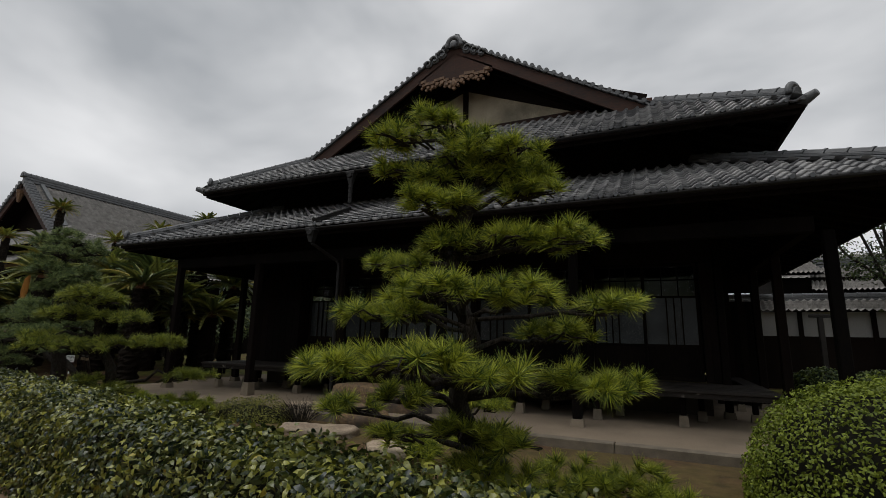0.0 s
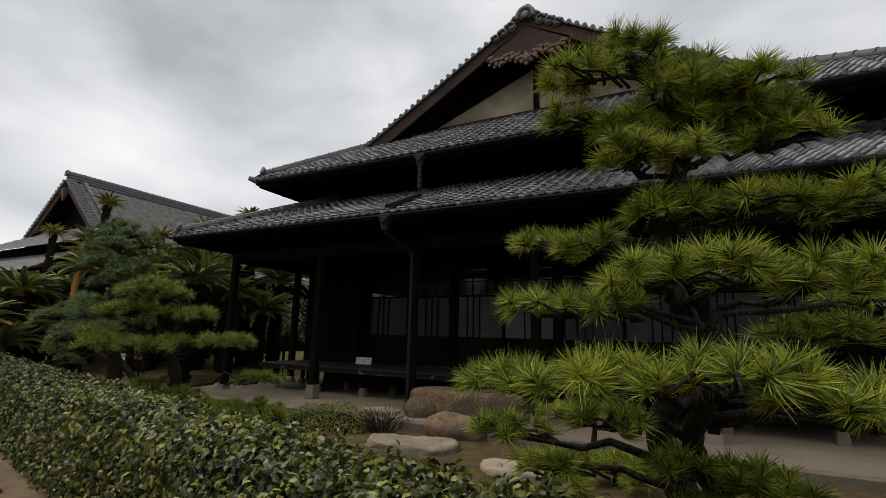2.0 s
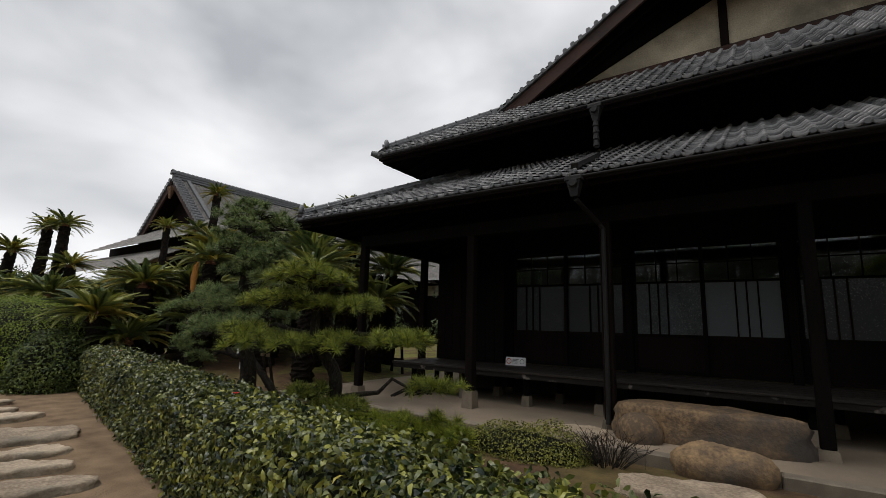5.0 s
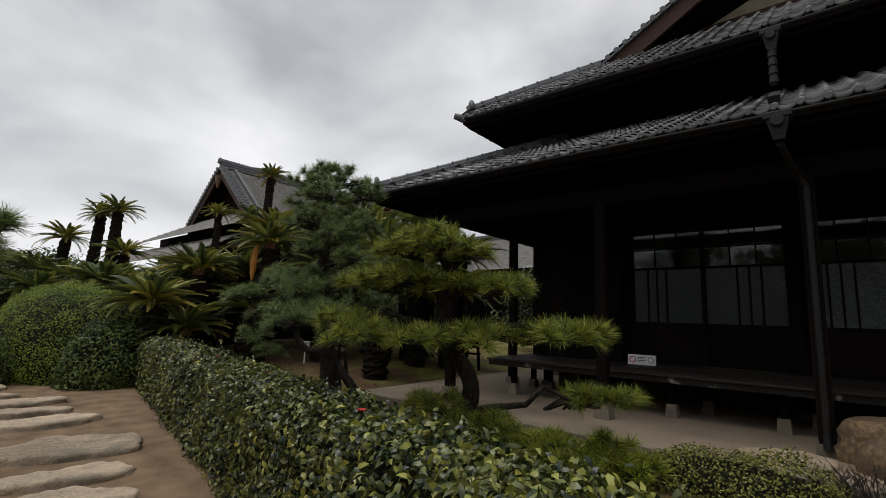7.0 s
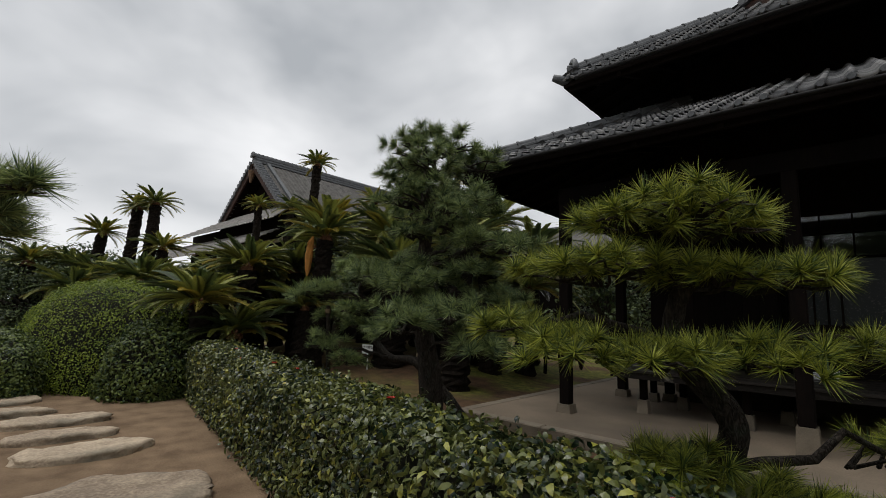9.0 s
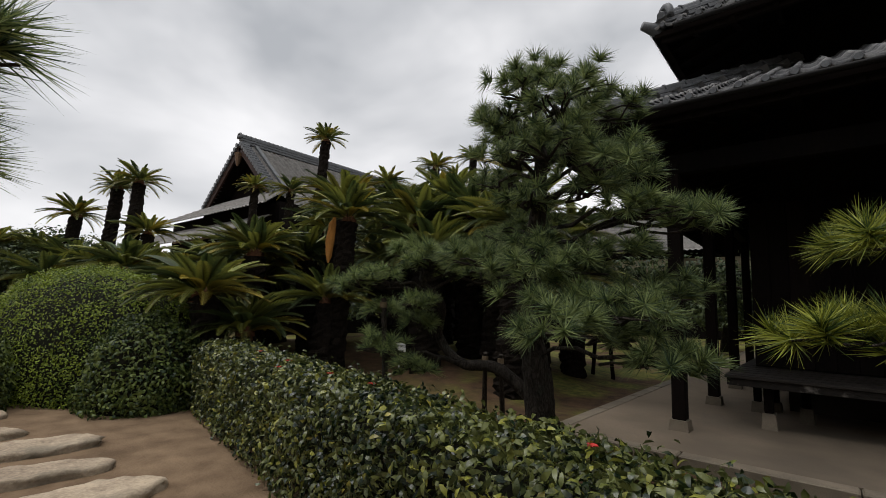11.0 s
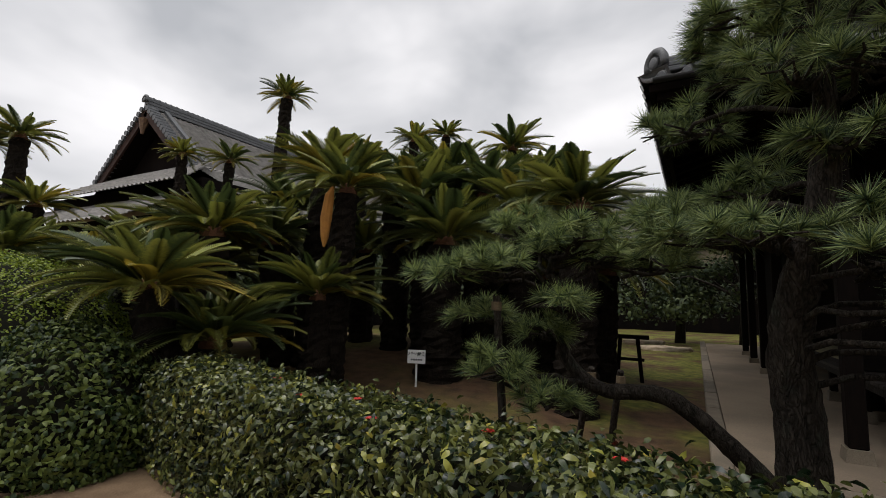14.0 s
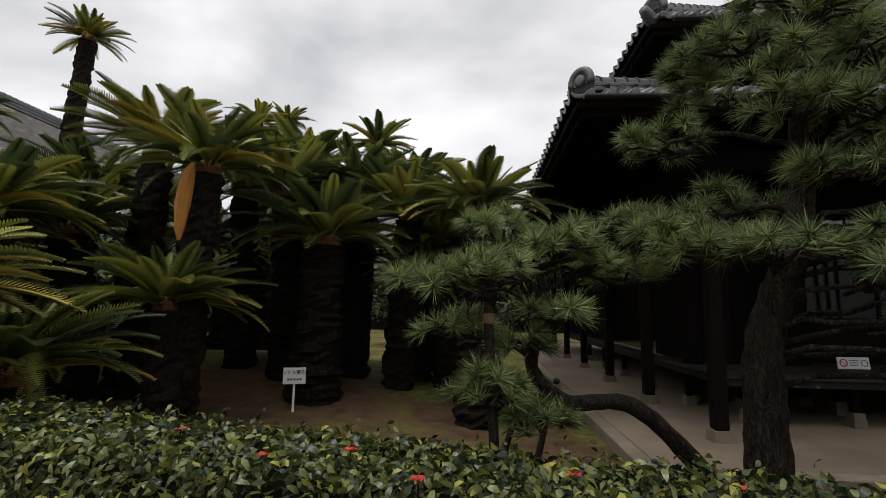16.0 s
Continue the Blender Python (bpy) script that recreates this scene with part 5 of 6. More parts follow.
for sx, sy, sr, seed in ((-0.2, 4.4, 0.36, 41), (-0.75, 4.35, 0.34, 42), (-2.55, 4.9, 0.3, 43), (-6.9, 5.6, 0.3, 44), (-7.3, 5.2, 0.3, 45), (-2.0, 5.3, 0.26, 46), (-8.3, 5.5, 0.3, 47), (-8.43, 5.41, 0.3, 62), (-7.75, 5.44, 0.3, 63), (-7.24, 5.51, 0.3, 64)):
    z0 = gz(sx, sy) - 0.03
    pine("low pine seedling clump of bright green needles", (sx, sy, z0), [(sx, sy, z0), (sx, sy, z0 + 0.1), (sx + 0.02, sy, z0 + 0.22)], (0.03, 0.025, 0.015),
         [(sx, sy, z0 + 0.2, sr), (sx + 0.25, sy - 0.1, z0 + 0.16, sr * 0.7)], M_NEEDLE, seed, 1.0, flat=0.5, group="low pine clumps", sag=0.0)


# cycads
def frond_mesh(name, length, droop, seed, material, v_angle=0.75):
    """One cycad frond along +x: a tapering stalk and two combs of narrow leaflets."""
    rng = np.random.default_rng(seed)
    n = 40
    t = np.linspace(0, 1, n + 1)
    ang = -droop * t ** 1.25
    seg = length / n
    x = np.concatenate([[0], np.cumsum(np.cos(ang[:-1]) * seg)])
    z = np.concatenate([[0], np.cumsum(np.sin(ang[:-1]) * seg)])
    vs, fs = [(x[i], 0.0, z[i]) for i in range(n + 1)], []
    m = n + 1
    for sd in (-1, 1):
        vs += [(x[i], sd * (0.010 * (1 - t[i]) + 0.002), z[i] - 0.010) for i in range(n + 1)]
    for i in range(n):
        for k in (m, 2 * m):
            fs += [(i, i + 1, k + i + 1), (i, k + i + 1, k + i)]
    for i in range(4, n):
        s = t[i]
        ln = 0.145 * math.sin(math.pi * min(1, 0.18 + 0.80 * s)) ** 0.7 * rng.uniform(0.9, 1.1) * length / 0.95
        for sd in (-1, 1):
            fw = 0.45 + 0.55 * s
            lift = v_angle * (1 - 0.5 * s)
            dx, dy, dz = ln * fw * 0.75, sd * ln * 0.85, ln * lift * 0.5
            ca, sa = math.cos(ang[i]), math.sin(ang[i])
            ox, oz = dx * ca - dz * sa, dx * sa + dz * ca
            w = 0.0108
            k = len(vs)
            vs += [(x[i] + ox * 0.6 + 0.008 + w, dy * 0.6, z[i] + oz * 0.75), (x[i] + ox * 0.6 + 0.008 - w, dy * 0.6, z[i] + oz * 0.75), (x[i] + ox, dy, z[i] + oz * 0.8)]
            fs += [(i, i + 1, k), (i, k, k + 1), (k + 1, k, k + 2)]
    return soup(name, np.array(vs), np.array(fs), material)


FRONDS = [frond_mesh("frond", 0.86 + 0.07 * (k % 3), 0.34 + 0.2 * k, 50 + k, M_FROND) for k in range(5)]
FRONDS_Y = [frond_mesh("frond", 0.85, 0.4 + 0.25 * k, 60 + k, M_FRONDY) for k in range(3)]


def cycad(at, height, size, seed, lean=(0, 0), yellow=0.06, count=34, radius=0.17, low=0.1):
    """A sago cycad: a scaly trunk, a woolly heart and a crown of arching fronds."""
    r = random.Random(seed)
    t = thing("cycad", "sago cycad with a scaly dark trunk and arching green fronds", "cycad", "cycads on the mound", at)
    tip = Vector((lean[0], lean[1], height))
    s = Shape()
    n = max(int(height / 0.05), 6)
    pts, rad = [], []
    for i in range(n + 1):
        u = i / n
        pts.append((lean[0] * u ** 1.5, lean[1] * u ** 1.5, height * u - 0.05 * (1 - u)))
        rad.append(radius * (1.15 - 0.25 * u) * (1.0 + r.uniform(-0.05, 0.05)))
    s.tube(pts, rad, 15, wobble=0.16, seed=seed)
    part("trunk", s, M_CYCTRUNK, t)
    heart = Shape().tube([tip - Vector((0, 0, 0.06)), tip + Vector((0, 0, 0.05)), tip + Vector((0, 0, 0.14)), tip + Vector((0, 0, 0.2))], [radius * 0.8, radius * 0.75, radius * 0.45, 0.02], 10, wobble=0.1, seed=seed)
    part("heart", heart, M_WOOL, t, "rust-brown woolly heart")
    for i in range(count):
        u = (i + 0.5) / count
        el = 1.12 - (1.12 - low) * u ** 0.8 + r.uniform(-0.14, 0.14)
        az = i * 2.39996 + r.uniform(-0.25, 0.25)
        y = r.random() < yellow or (u > 0.9 and r.random() < yellow * 3)
        pool = FRONDS_Y if y else FRONDS
        me = pool[min(int(u * len(pool) * 0.85 + r.uniform(0, 1.2)), len(pool) - 1)]
        f = new("frond", me)
        f.parent = t
        k = size * (0.85 + 0.35 * min(1, u * 2.2)) * r.uniform(0.88, 1.1)
        rot = Matrix.Rotation(az, 4, "Z") @ Matrix.Rotation(-el, 4, "Y") @ Matrix.Rotation(r.uniform(-0.3, 0.3), 4, "X")
        f.matrix_local = Matrix.Translation(tip + Vector((0, 0, 0.06))) @ rot @ Matrix.Translation((radius * 0.45, 0, 0)) @ Matrix.Scale(k, 4)
    return t


# x, y, crown height, size
CYCADS_FRONT = [(-15.8, 5.2, 1.48, 1.0), (-15.94, 5.69, 0.92, 0.95), (-15.5, 6.8, 1.44, 0.92), (-15.48, 7.08, 2.92, 0.92), (-17.6, 6.75, 2.3, 1.15), (-14.4, 9.6, 3.3, 1.1),
                (-12.5, 8.0, 2.64, 0.95), (-14.5, 8.25, 2.3, 1.1), (-17.2, 7.75, 2.33, 1.05), (-16.95, 6.3, 2.28, 0.9), (-16.7, 7.9, 3.45, 1.05)]
FRONT_LEANS = [(-0.45, -0.09), (0, 0), (-0.1, 0.15), (0.08, 0.08), (-0.25, -0.05), (0, 0), (0.05, 0.05), (0.05, 0.06), (-0.25, -0.05), (0, 0), (0.12, 0.05)]
FRONT_RADII = [0.2, 0.19, 0.19, 0.17, 0.22, 0.24, 0.22, 0.28, 0.22, 0.2, 0.2]
CYCADS_TALL = [(-18.74, 8.73, 5.58, 0.66), (-22.2, 8.9, 4.90, 0.7), (-21.6, 9.6, 4.80, 0.75), (-17.6, 10.2, 4.65, 0.75), (-17.2, 11.3, 5.25, 0.7), (-17.3, 13.6, 6.20, 0.75), (-14.6, 11, 4.60, 0.95),
               (-22.7, 5.95, 4.45, 0.85), (-24.9, 5.1, 3.60, 0.95), (-22.1, 6.1, 3.05, 0.9), (-24, 5.75, 4.40, 0.8)]
CYCADS_FILL = [(-18.5, 9.0, 3.2, 1.0), (-16, 9.3, 3.40, 1), (-18.8, 11, 3.20, 1.1), (-16, 11.2, 3.30, 1), (-13.2, 11.6, 3.00, 1), (-19.6, 7, 2.10, 1.1), (-20.6, 8.4, 1.90, 1.1), (-19.8, 9.8, 2.50, 1), (-13.6, 9.2, 2.80, 1.1), (-15.2, 9, 3.10, 1.1),
               (-25.5, 7, 2.30, 1.1), (-27, 5, 2.50, 1.1), (-23.2, 7.6, 1.50, 1.1), (-12.9, 9.6, 2.40, 1), (-15.6, 10.2, 3.80, 1.1), (-13.6, 10.8, 3.60, 1), (-13.4, 9.9, 1.90, 0.95), (-17.4, 12.9, 5.20, 0.7)]
CYCADS_LOW = [(-22.9, 5.2, 2.1, 0.8), (-21.3, 5.3, 1.8, 0.8), (-24.4, 4.5, 2.4, 0.8), (-20.9, 6.5, 1.7, 0.8), (-24.6, 3.6, 2.5, 0.8), (-18.6, 7.4, 1.9, 1.1), (-17.0, 9.6, 2.4, 1.1), (-19.8, 8.6, 2.2, 1.1), (-15.0, 10.4, 2.4, 1.1), (-12.6, 10.4, 2.0, 1.0), (-18.0, 5.9, 1.5, 1.0), (-21.5, 6.9, 1.9, 1.1), (-17.9, 12.0, 2.6, 1.1), (-24.0, 6.8, 2.0, 1.1), (-21.6, 6.0, 1.9, 1.1), (-23.5, 5.0, 2.1, 1.1), (-22.6, 4.4, 1.7, 1.0), (-26.2, 6.2, 2.2, 1.1), (-20.8, 5.4, 2.0, 1.0), (-27.5, 4.2, 2.2, 1.1), (-25.4, 3.9, 2.0, 1.0)]
for i, (x, y, z, s) in enumerate(CYCADS_FRONT):
    cycad((x, y, gz(x, y)), z - gz(x, y), s * 0.92, 100 + i, FRONT_LEANS[i], yellow=0.22 if i in (0, 9, 10) else 0.06, count=52, radius=FRONT_RADII[i], low=0.18)
for i, (x, y, z, s) in enumerate(CYCADS_TALL):
    cycad((x, y, gz(x, y)), z - gz(x, y), s * 0.8, 130 + i, (0.15 * (-1) ** i, 0.1), yellow=0.3, count=40, radius=0.17 if i > 6 else 0.13, low=-0.05)
for i, (x, y, z, s) in enumerate(CYCADS_FILL):
    cycad((x, y, gz(x, y)), z - gz(x, y), s, 160 + i, (0.1 * (-1) ** i, -0.05), yellow=0.08, count=48, radius=0.2)
for i, (x, y, z, s) in enumerate(CYCADS_LOW):
    cycad((x, y, gz(x, y)), z - gz(x, y), s, 190 + i, (0.1, -0.05), yellow=0.05, count=46, radius=0.2)
cone = thing("dry_cone", "long dry orange cycad cone hanging from a trunk", "cone", at=(-15.38, 6.85, 2.64))
part("cone_body", Shape().tube([(0, 0, 0.32), (-0.02, -0.03, 0.2), (-0.04, -0.05, -0.1), (-0.05, -0.05, -0.35), (-0.05, -0.05, -0.48)], [0.02, 0.06, 0.07, 0.05, 0.015], 9, wobble=0.15), M_DEAD, cone)

# ---- stones ----


def stone(name, label, at, lx, ly, h, turn, material, seed, category="stone", group="", flat_top=True, sunk=0.05):
    """A rounded natural stone: an uneven outline, a chamfered shoulder and a worn top."""
    r = random.Random(seed)
    t = thing(name, label, category, group, (at[0], at[1], at[2] - sunk))
    t.rotation_euler = (0, 0, radians(turn))
    n = 44
    phase = [r.uniform(0, 6.28) for _ in range(4)]
    levels = ((1.0, 0.0), (1.03, 0.3), (0.985, 0.5), (1.0, 0.72), (0.96, 0.93), (0.91, 0.985), (0.75, 1.0), (0.55, 1.0), (0.3, 1.0)) if flat_top else ((0.9, 0.0), (1.0, 0.28), (0.96, 0.55), (0.82, 0.78), (0.6, 0.92), (0.35, 0.99))
    vs = []
    for k, (sc, hz) in enumerate(levels):
        for i in range(n):
            a = 2 * math.pi * i / n
            w = 1 + 0.07 * math.sin(2 * a + phase[0]) + 0.05 * math.sin(3 * a + phase[1]) + 0.025 * math.sin(5 * a + phase[2]) + r.uniform(-0.016, 0.016) + 0.05 * noise.noise((math.cos(a) * 3 + seed, math.sin(a) * 3, k * 0.8))
            c, s2 = math.cos(a), math.sin(a)
            e = (abs(c) ** 2.6 + abs(s2) ** 2.6) ** (-1 / 2.6)
            ch = 1 + 0.07 * noise.noise((c * 5 + seed, s2 * 5, hz * 5)) + 0.035 * noise.noise((c * 11, s2 * 11 + seed, hz * 12))
            x, y = c * e * lx / 2 * w * sc * ch, s2 * e * ly / 2 * w * sc * ch
            z = (h + sunk) * hz + (0.03 * noise.noise((x * 2.5 + seed, y * 2.5, 0)) + 0.018 * noise.noise((x * 8 + seed, y * 5, 3)) + 0.01 * noise.noise((x * 22 + seed, y * 14, 5)) if hz > 0.3 else 0)
            vs.append((x, y, z))
    m = len(levels)
    fs = [(j * n + i, j * n + (i + 1) % n, (j + 1) * n + (i + 1) % n, (j + 1) * n + i) for j in range(m - 1) for i in range(n)]
    top = len(vs)
    vs.append((0, 0, (h + sunk) * 1.0))
    fs += [((m - 1) * n + i, (m - 1) * n + (i + 1) % n, top) for i in range(n)]
    part("body", Shape().add(vs, fs), material, t, smooth=True)
    return t


STEP_LABEL = "flat pale grey stepping stone set in the earth path"
for i, (x, y, lx, ly, turn) in enumerate(((-9.9, 2.62, 0.85, 0.42, 60), (-10.55, 2.7, 0.95, 0.48, 78), (-11.55, 2.92, 1.35, 0.85, 62), (-13.05, 3.0, 1.1, 0.55, 80), (-13.87, 2.95, 0.98, 0.45, 78),
                                          (-14.75, 3.0, 1.1, 0.6, 80), (-15.6, 2.6, 1.0, 0.5, 80), (-9.15, 2.5, 1.0, 0.5, 70), (-8.2, 2.2, 0.9, 0.5, 70), (-7.3, 2.15, 1.05, 0.6, 70), (-6.3, 1.85, 0.9, 0.5, 70), (-16.5, 2.6, 1.0, 0.5, 82))):
    stone("stepping_stone", STEP_LABEL, (x, y, gz(x, y)), lx, ly, 0.065, turn, M_STONE, 300 + i, "stepping stone", "stepping stones of the path")
stone("boulder", "broad ochre boulder used as a doorstep below the veranda", (-4.45, 7.35, SLAB_Z), 1.85, 0.75, 0.38, 2, M_WARMSTONE, 320, "boulder", sunk=0.03)
stone("boulder", "small rounded brown boulder below the doorstep", (-4.2, 6.42, 0.22), 0.85, 0.5, 0.26, 5, M_WARMSTONE, 321, "boulder", flat_top=False)
stone("boulder", "round pale boulder on the lime floor beside the doorstep", (-5.05, 6.95, SLAB_Z), 0.5, 0.42, 0.3, 30, M_WARMSTONE, 325, "boulder", flat_top=False)
stone("garden_stone", "flat pale garden stone in the loam", (-4.35, 5.55, 0.18), 1.15, 0.62, 0.1, 5, M_STONE, 322, "stone")
stone("garden_stone", "flat grey garden stone sunk by the kerb", (-5.8, 6.9, SLAB_Z - 0.02), 0.8, 0.5, 0.05, 8, M_STONE, 323, "stone", sunk=0.02)
stone("garden_stone", "pale edging stone in the loam", (-2.9, 5.2, 0.17), 0.9, 0.5, 0.07, -10, M_STONE, 324, "stone")
stone("garden_stone", "rounded grey stone lying at the path's edge", (-5.6, 2.2, 0.0), 0.5, 0.4, 0.14, 20, M_STONE, 326, "stone", flat_top=False)

for x, y, lx in ((-12.1, 18.3, 1.5), (-12.9, 20.6, 1.3)):
    stone("garden_stone", "flat whitish stone laid in the far lawn", (x, y, gz(x, y)), lx, 0.7, 0.12, 4, M_STONE, 330 + int(lx * 10), "stone")

# ---- signs ----


def letters(text, size, at, rot, parent, material, name="lettering"):
    cu = bpy.data.curves.new(name, "FONT")
    cu.body, cu.size, cu.align_x, cu.align_y = text, size, "CENTER", "CENTER"
    cu.extrude = 0.0008
    cu.offset = 0.0012
    ob = new(name, cu)
    ob.parent = parent
    ob.location, ob.rotation_euler = at, rot
    bpy.context.view_layer.update()
    me = bpy.data.meshes.new_from_object(ob.evaluated_get(bpy.context.evaluated_depsgraph_get()))
    me.materials.clear()
    me.materials.append(material)
    m = ob.matrix_local.copy()
    bpy.data.objects.remove(ob)
    lo = new(name, me)
    lo.parent = parent
    lo.matrix_local = m
    return lo


plant_sign = thing("plant_sign", "small white plant name board on a thin white stake", "sign", at=(-14.54, 7.73, gz(-14.54, 7.73)))
plant_sign.rotation_euler = (0, 0, radians(18))
plant_sign.scale = (0.82, 0.82, 0.9)
part("stake", Shape().box((-0.015, -0.012, -0.05), (0.015, 0.012, 0.52), bevel=0.003), M_SIGN, plant_sign)
part("board", Shape().box((-0.15, -0.03, 0.34), (0.15, -0.013, 0.54), bevel=0.004), M_SIGN, plant_sign)
letters("ソテツ(蘇鉄)", 0.055, (0, -0.032, 0.48), (radians(90), 0, 0), plant_sign, M_INK)
for k in range(5):
    part("writing_bar", Shape().box((-0.09 + k * 0.04, -0.0325, 0.385), (-0.064 + k * 0.04, -0.0305, 0.41)), M_INK, plant_sign)

notice = thing("notice_board", "small white notice board standing on the veranda edge", "sign", at=(-7.64, 8.95, 0.853))
notice.rotation_euler = (radians(-8), 0, radians(2))
part("board", Shape().box((-0.2, -0.01, 0.0), (0.2, 0.01, 0.15), bevel=0.003), M_SIGN, notice)
ring = Shape().tube([(-0.13 + 0.045 * math.cos(a), -0.0125, 0.075 + 0.045 * math.sin(a)) for a in np.linspace(0, 2 * math.pi, 21)], [0.007] * 21, 5)
part("ring", ring, M_RED, notice, "red prohibition ring")
part("stroke", Shape().beam((-0.16, -0.0125, 0.105), (-0.10, -0.0125, 0.045), 0.009, 0.004), M_RED, notice)
ring = Shape().tube([(0.13 + 0.04 * math.cos(a), -0.0125, 0.075 + 0.04 * math.sin(a)) for a in np.linspace(0, 2 * math.pi, 21)], [0.004] * 21, 5)
part("ring", ring, M_INK, notice, "dark round mark")
for k in range(4):
    part("writing_bar", Shape().box((-0.06, -0.0125, 0.105 - k * 0.022), (0.06 - 0.02 * (k % 2), -0.0105, 0.113 - k * 0.022)), M_INK, notice)

# ---- stakes under the pines ----
for x0, y0, x1, y1, z1 in ((-12.35, 5.35, -12.42, 5.3, 1.55), (-11.95, 6.9, -11.8, 6.6, 0.95), (-12.25, 6.95, -12.05, 6.65, 0.95)):
    z0 = gz(x0, y0)
    st = thing("support_stake", "weathered wooden stake propping a pine limb", "stake", "stakes under the pines", (x0, y0, z0))
    part("pole", Shape().tube([(0, 0, -0.05), ((x1 - x0) * 0.5, (y1 - y0) * 0.5, (z1 - z0) * 0.5), (x1 - x0, y1 - y0, z1 - z0)], [0.032, 0.03, 0.027], 8, wobble=0.05), M_BARK, st)
    part("binding", Shape().tube([(x1 - x0, y1 - y0, z1 - z0 - 0.1), (x1 - x0, y1 - y0, z1 - z0 - 0.04)], [0.038, 0.038], 8), M_ROPE, st)

trestle = thing("pine_trestle", "low dark wooden trestle propping a pine branch beside the veranda", "trestle", at=(-12.26, 11.0, gz(-12.26, 11.0)))
for sx in (-1, 1):
    part("leg", Shape().beam((sx * 0.2, 0, -0.04), (sx * 0.14, 0, 0.72), 0.06, 0.06, up=(0, 1, 0), bevel=0.006), M_DARKWOOD, trestle)
part("crossbar", Shape().beam((-0.32, 0, 0.74), (0.32, 0, 0.74), 0.06, 0.07, bevel=0.006), M_DARKWOOD, trestle)
part("stretcher", Shape().beam((-0.24, 0, 0.36), (0.24, 0, 0.36), 0.045, 0.05, bevel=0.006), M_DARKWOOD, trestle)

# ---- far house, wall and distance ----




def band(points, rows, cols, parent, name="tile_slope", amp=0.04):
    """A tiled slope seen from afar: four corners (eave start, eave end, top end, top start), with rolls up the slope and stepped courses."""
    a, b, c, d = (np.array(p, float) for p in points)
    nu, nv = cols * 4, rows * 2
    nrm = np.cross(b - a, d - a)
    nrm = nrm / np.linalg.norm(nrm)
    if nrm[2] < 0:
        nrm = -nrm
    u = np.linspace(0, 1, nu + 1)
    vs = []
    for j in range(rows):
        for q, lift in ((j / rows, 0.045), ((j + 1) / rows, 0.0)):
            base = (a[None] * (1 - u[:, None]) + b[None] * u[:, None]) * (1 - q) + (d[None] * (1 - u[:, None]) + c[None] * u[:, None]) * q
            wave = amp * np.sin(u * cols * 2 * math.pi)
            vs.append(base + nrm[None] * (wave + lift)[:, None])
    vs = np.array(vs)
    i = np.arange(2 * rows * (nu + 1)).reshape(2 * rows, nu + 1)
    fs = np.stack([i[:-1, :-1], i[:-1, 1:], i[1:, 1:], i[1:, :-1]], -1).reshape(-1, 4)
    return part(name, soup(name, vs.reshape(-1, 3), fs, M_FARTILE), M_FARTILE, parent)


far = thing("temple_hall", "large far dark timber hall with a steep grey tiled gable roof", "house")
FX, FY, FZ = -33.15, 13.7, 10.0
fr = part("roof", Shape().add([(FX - 3.6, FY + 0.1, 6.85), (FX, FY + 0.1, FZ - 0.1), (FX + 3.6, FY + 0.1, 6.85), (FX - 3.6, FY + 22, 6.85), (FX, FY + 22, FZ - 0.1), (FX + 3.6, FY + 22, 6.85),
                               (FX + 7.4, FY + 0.6, 4.75), (FX + 7.4, FY + 22, 4.75), (FX - 7.4, FY + 0.6, 4.75), (FX - 7.4, FY + 22, 4.75)],
                              [(0, 1, 4, 3), (1, 2, 5, 4), (2, 6, 7, 5), (0, 3, 9, 8), (3, 4, 5)]), M_DARKWOOD, far, "steep grey tiled roof")
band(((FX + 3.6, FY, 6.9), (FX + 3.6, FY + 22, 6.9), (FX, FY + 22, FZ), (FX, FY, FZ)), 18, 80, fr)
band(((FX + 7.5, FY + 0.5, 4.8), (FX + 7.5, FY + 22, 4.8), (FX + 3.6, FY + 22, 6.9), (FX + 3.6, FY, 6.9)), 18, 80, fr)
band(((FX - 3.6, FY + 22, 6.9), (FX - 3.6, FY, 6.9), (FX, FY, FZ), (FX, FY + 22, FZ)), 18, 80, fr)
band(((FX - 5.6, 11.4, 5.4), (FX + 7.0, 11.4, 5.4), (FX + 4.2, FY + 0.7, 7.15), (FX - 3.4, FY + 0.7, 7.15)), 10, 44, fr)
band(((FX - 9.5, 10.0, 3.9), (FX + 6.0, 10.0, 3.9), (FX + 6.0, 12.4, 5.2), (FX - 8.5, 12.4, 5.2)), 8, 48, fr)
ridge_line((FX, FY - 0.1, FZ + 0.05), (FX, FY + 22, FZ + 0.05), 0.35, 0.45, fr, "main_ridge", 3)
for sx in (-1, 1):
    caps = Shape()
    for i in range(17):
        t = i / 17
        xx, zz = FX + sx * 3.75 * (1 - t), 6.75 + (FZ - 6.75) * t
        caps.tube([(xx, FY - 0.2, zz + 0.08), (xx, FY + 0.3, zz + 0.09)], [0.13, 0.11], 8)
    part("verge_tiles", caps, M_RIDGE, fr, kind="stuff")
    part("barge_board", Shape().beam((FX + sx * 3.7, FY - 0.05, 6.6), (FX, FY - 0.05, FZ - 0.2), 0.1, 0.45), M_BARGE, fr)
    part("verge_ridge", Shape().beam((FX + sx * 3.4, FY + 0.75, 7.2), (FX, FY + 0.75, FZ + 0.12), 0.22, 0.16), M_RIDGE, fr)
demon_tile((FX, FY - 0.15, FZ + 0.1), (0, -1, 0), 0.5, fr, False)
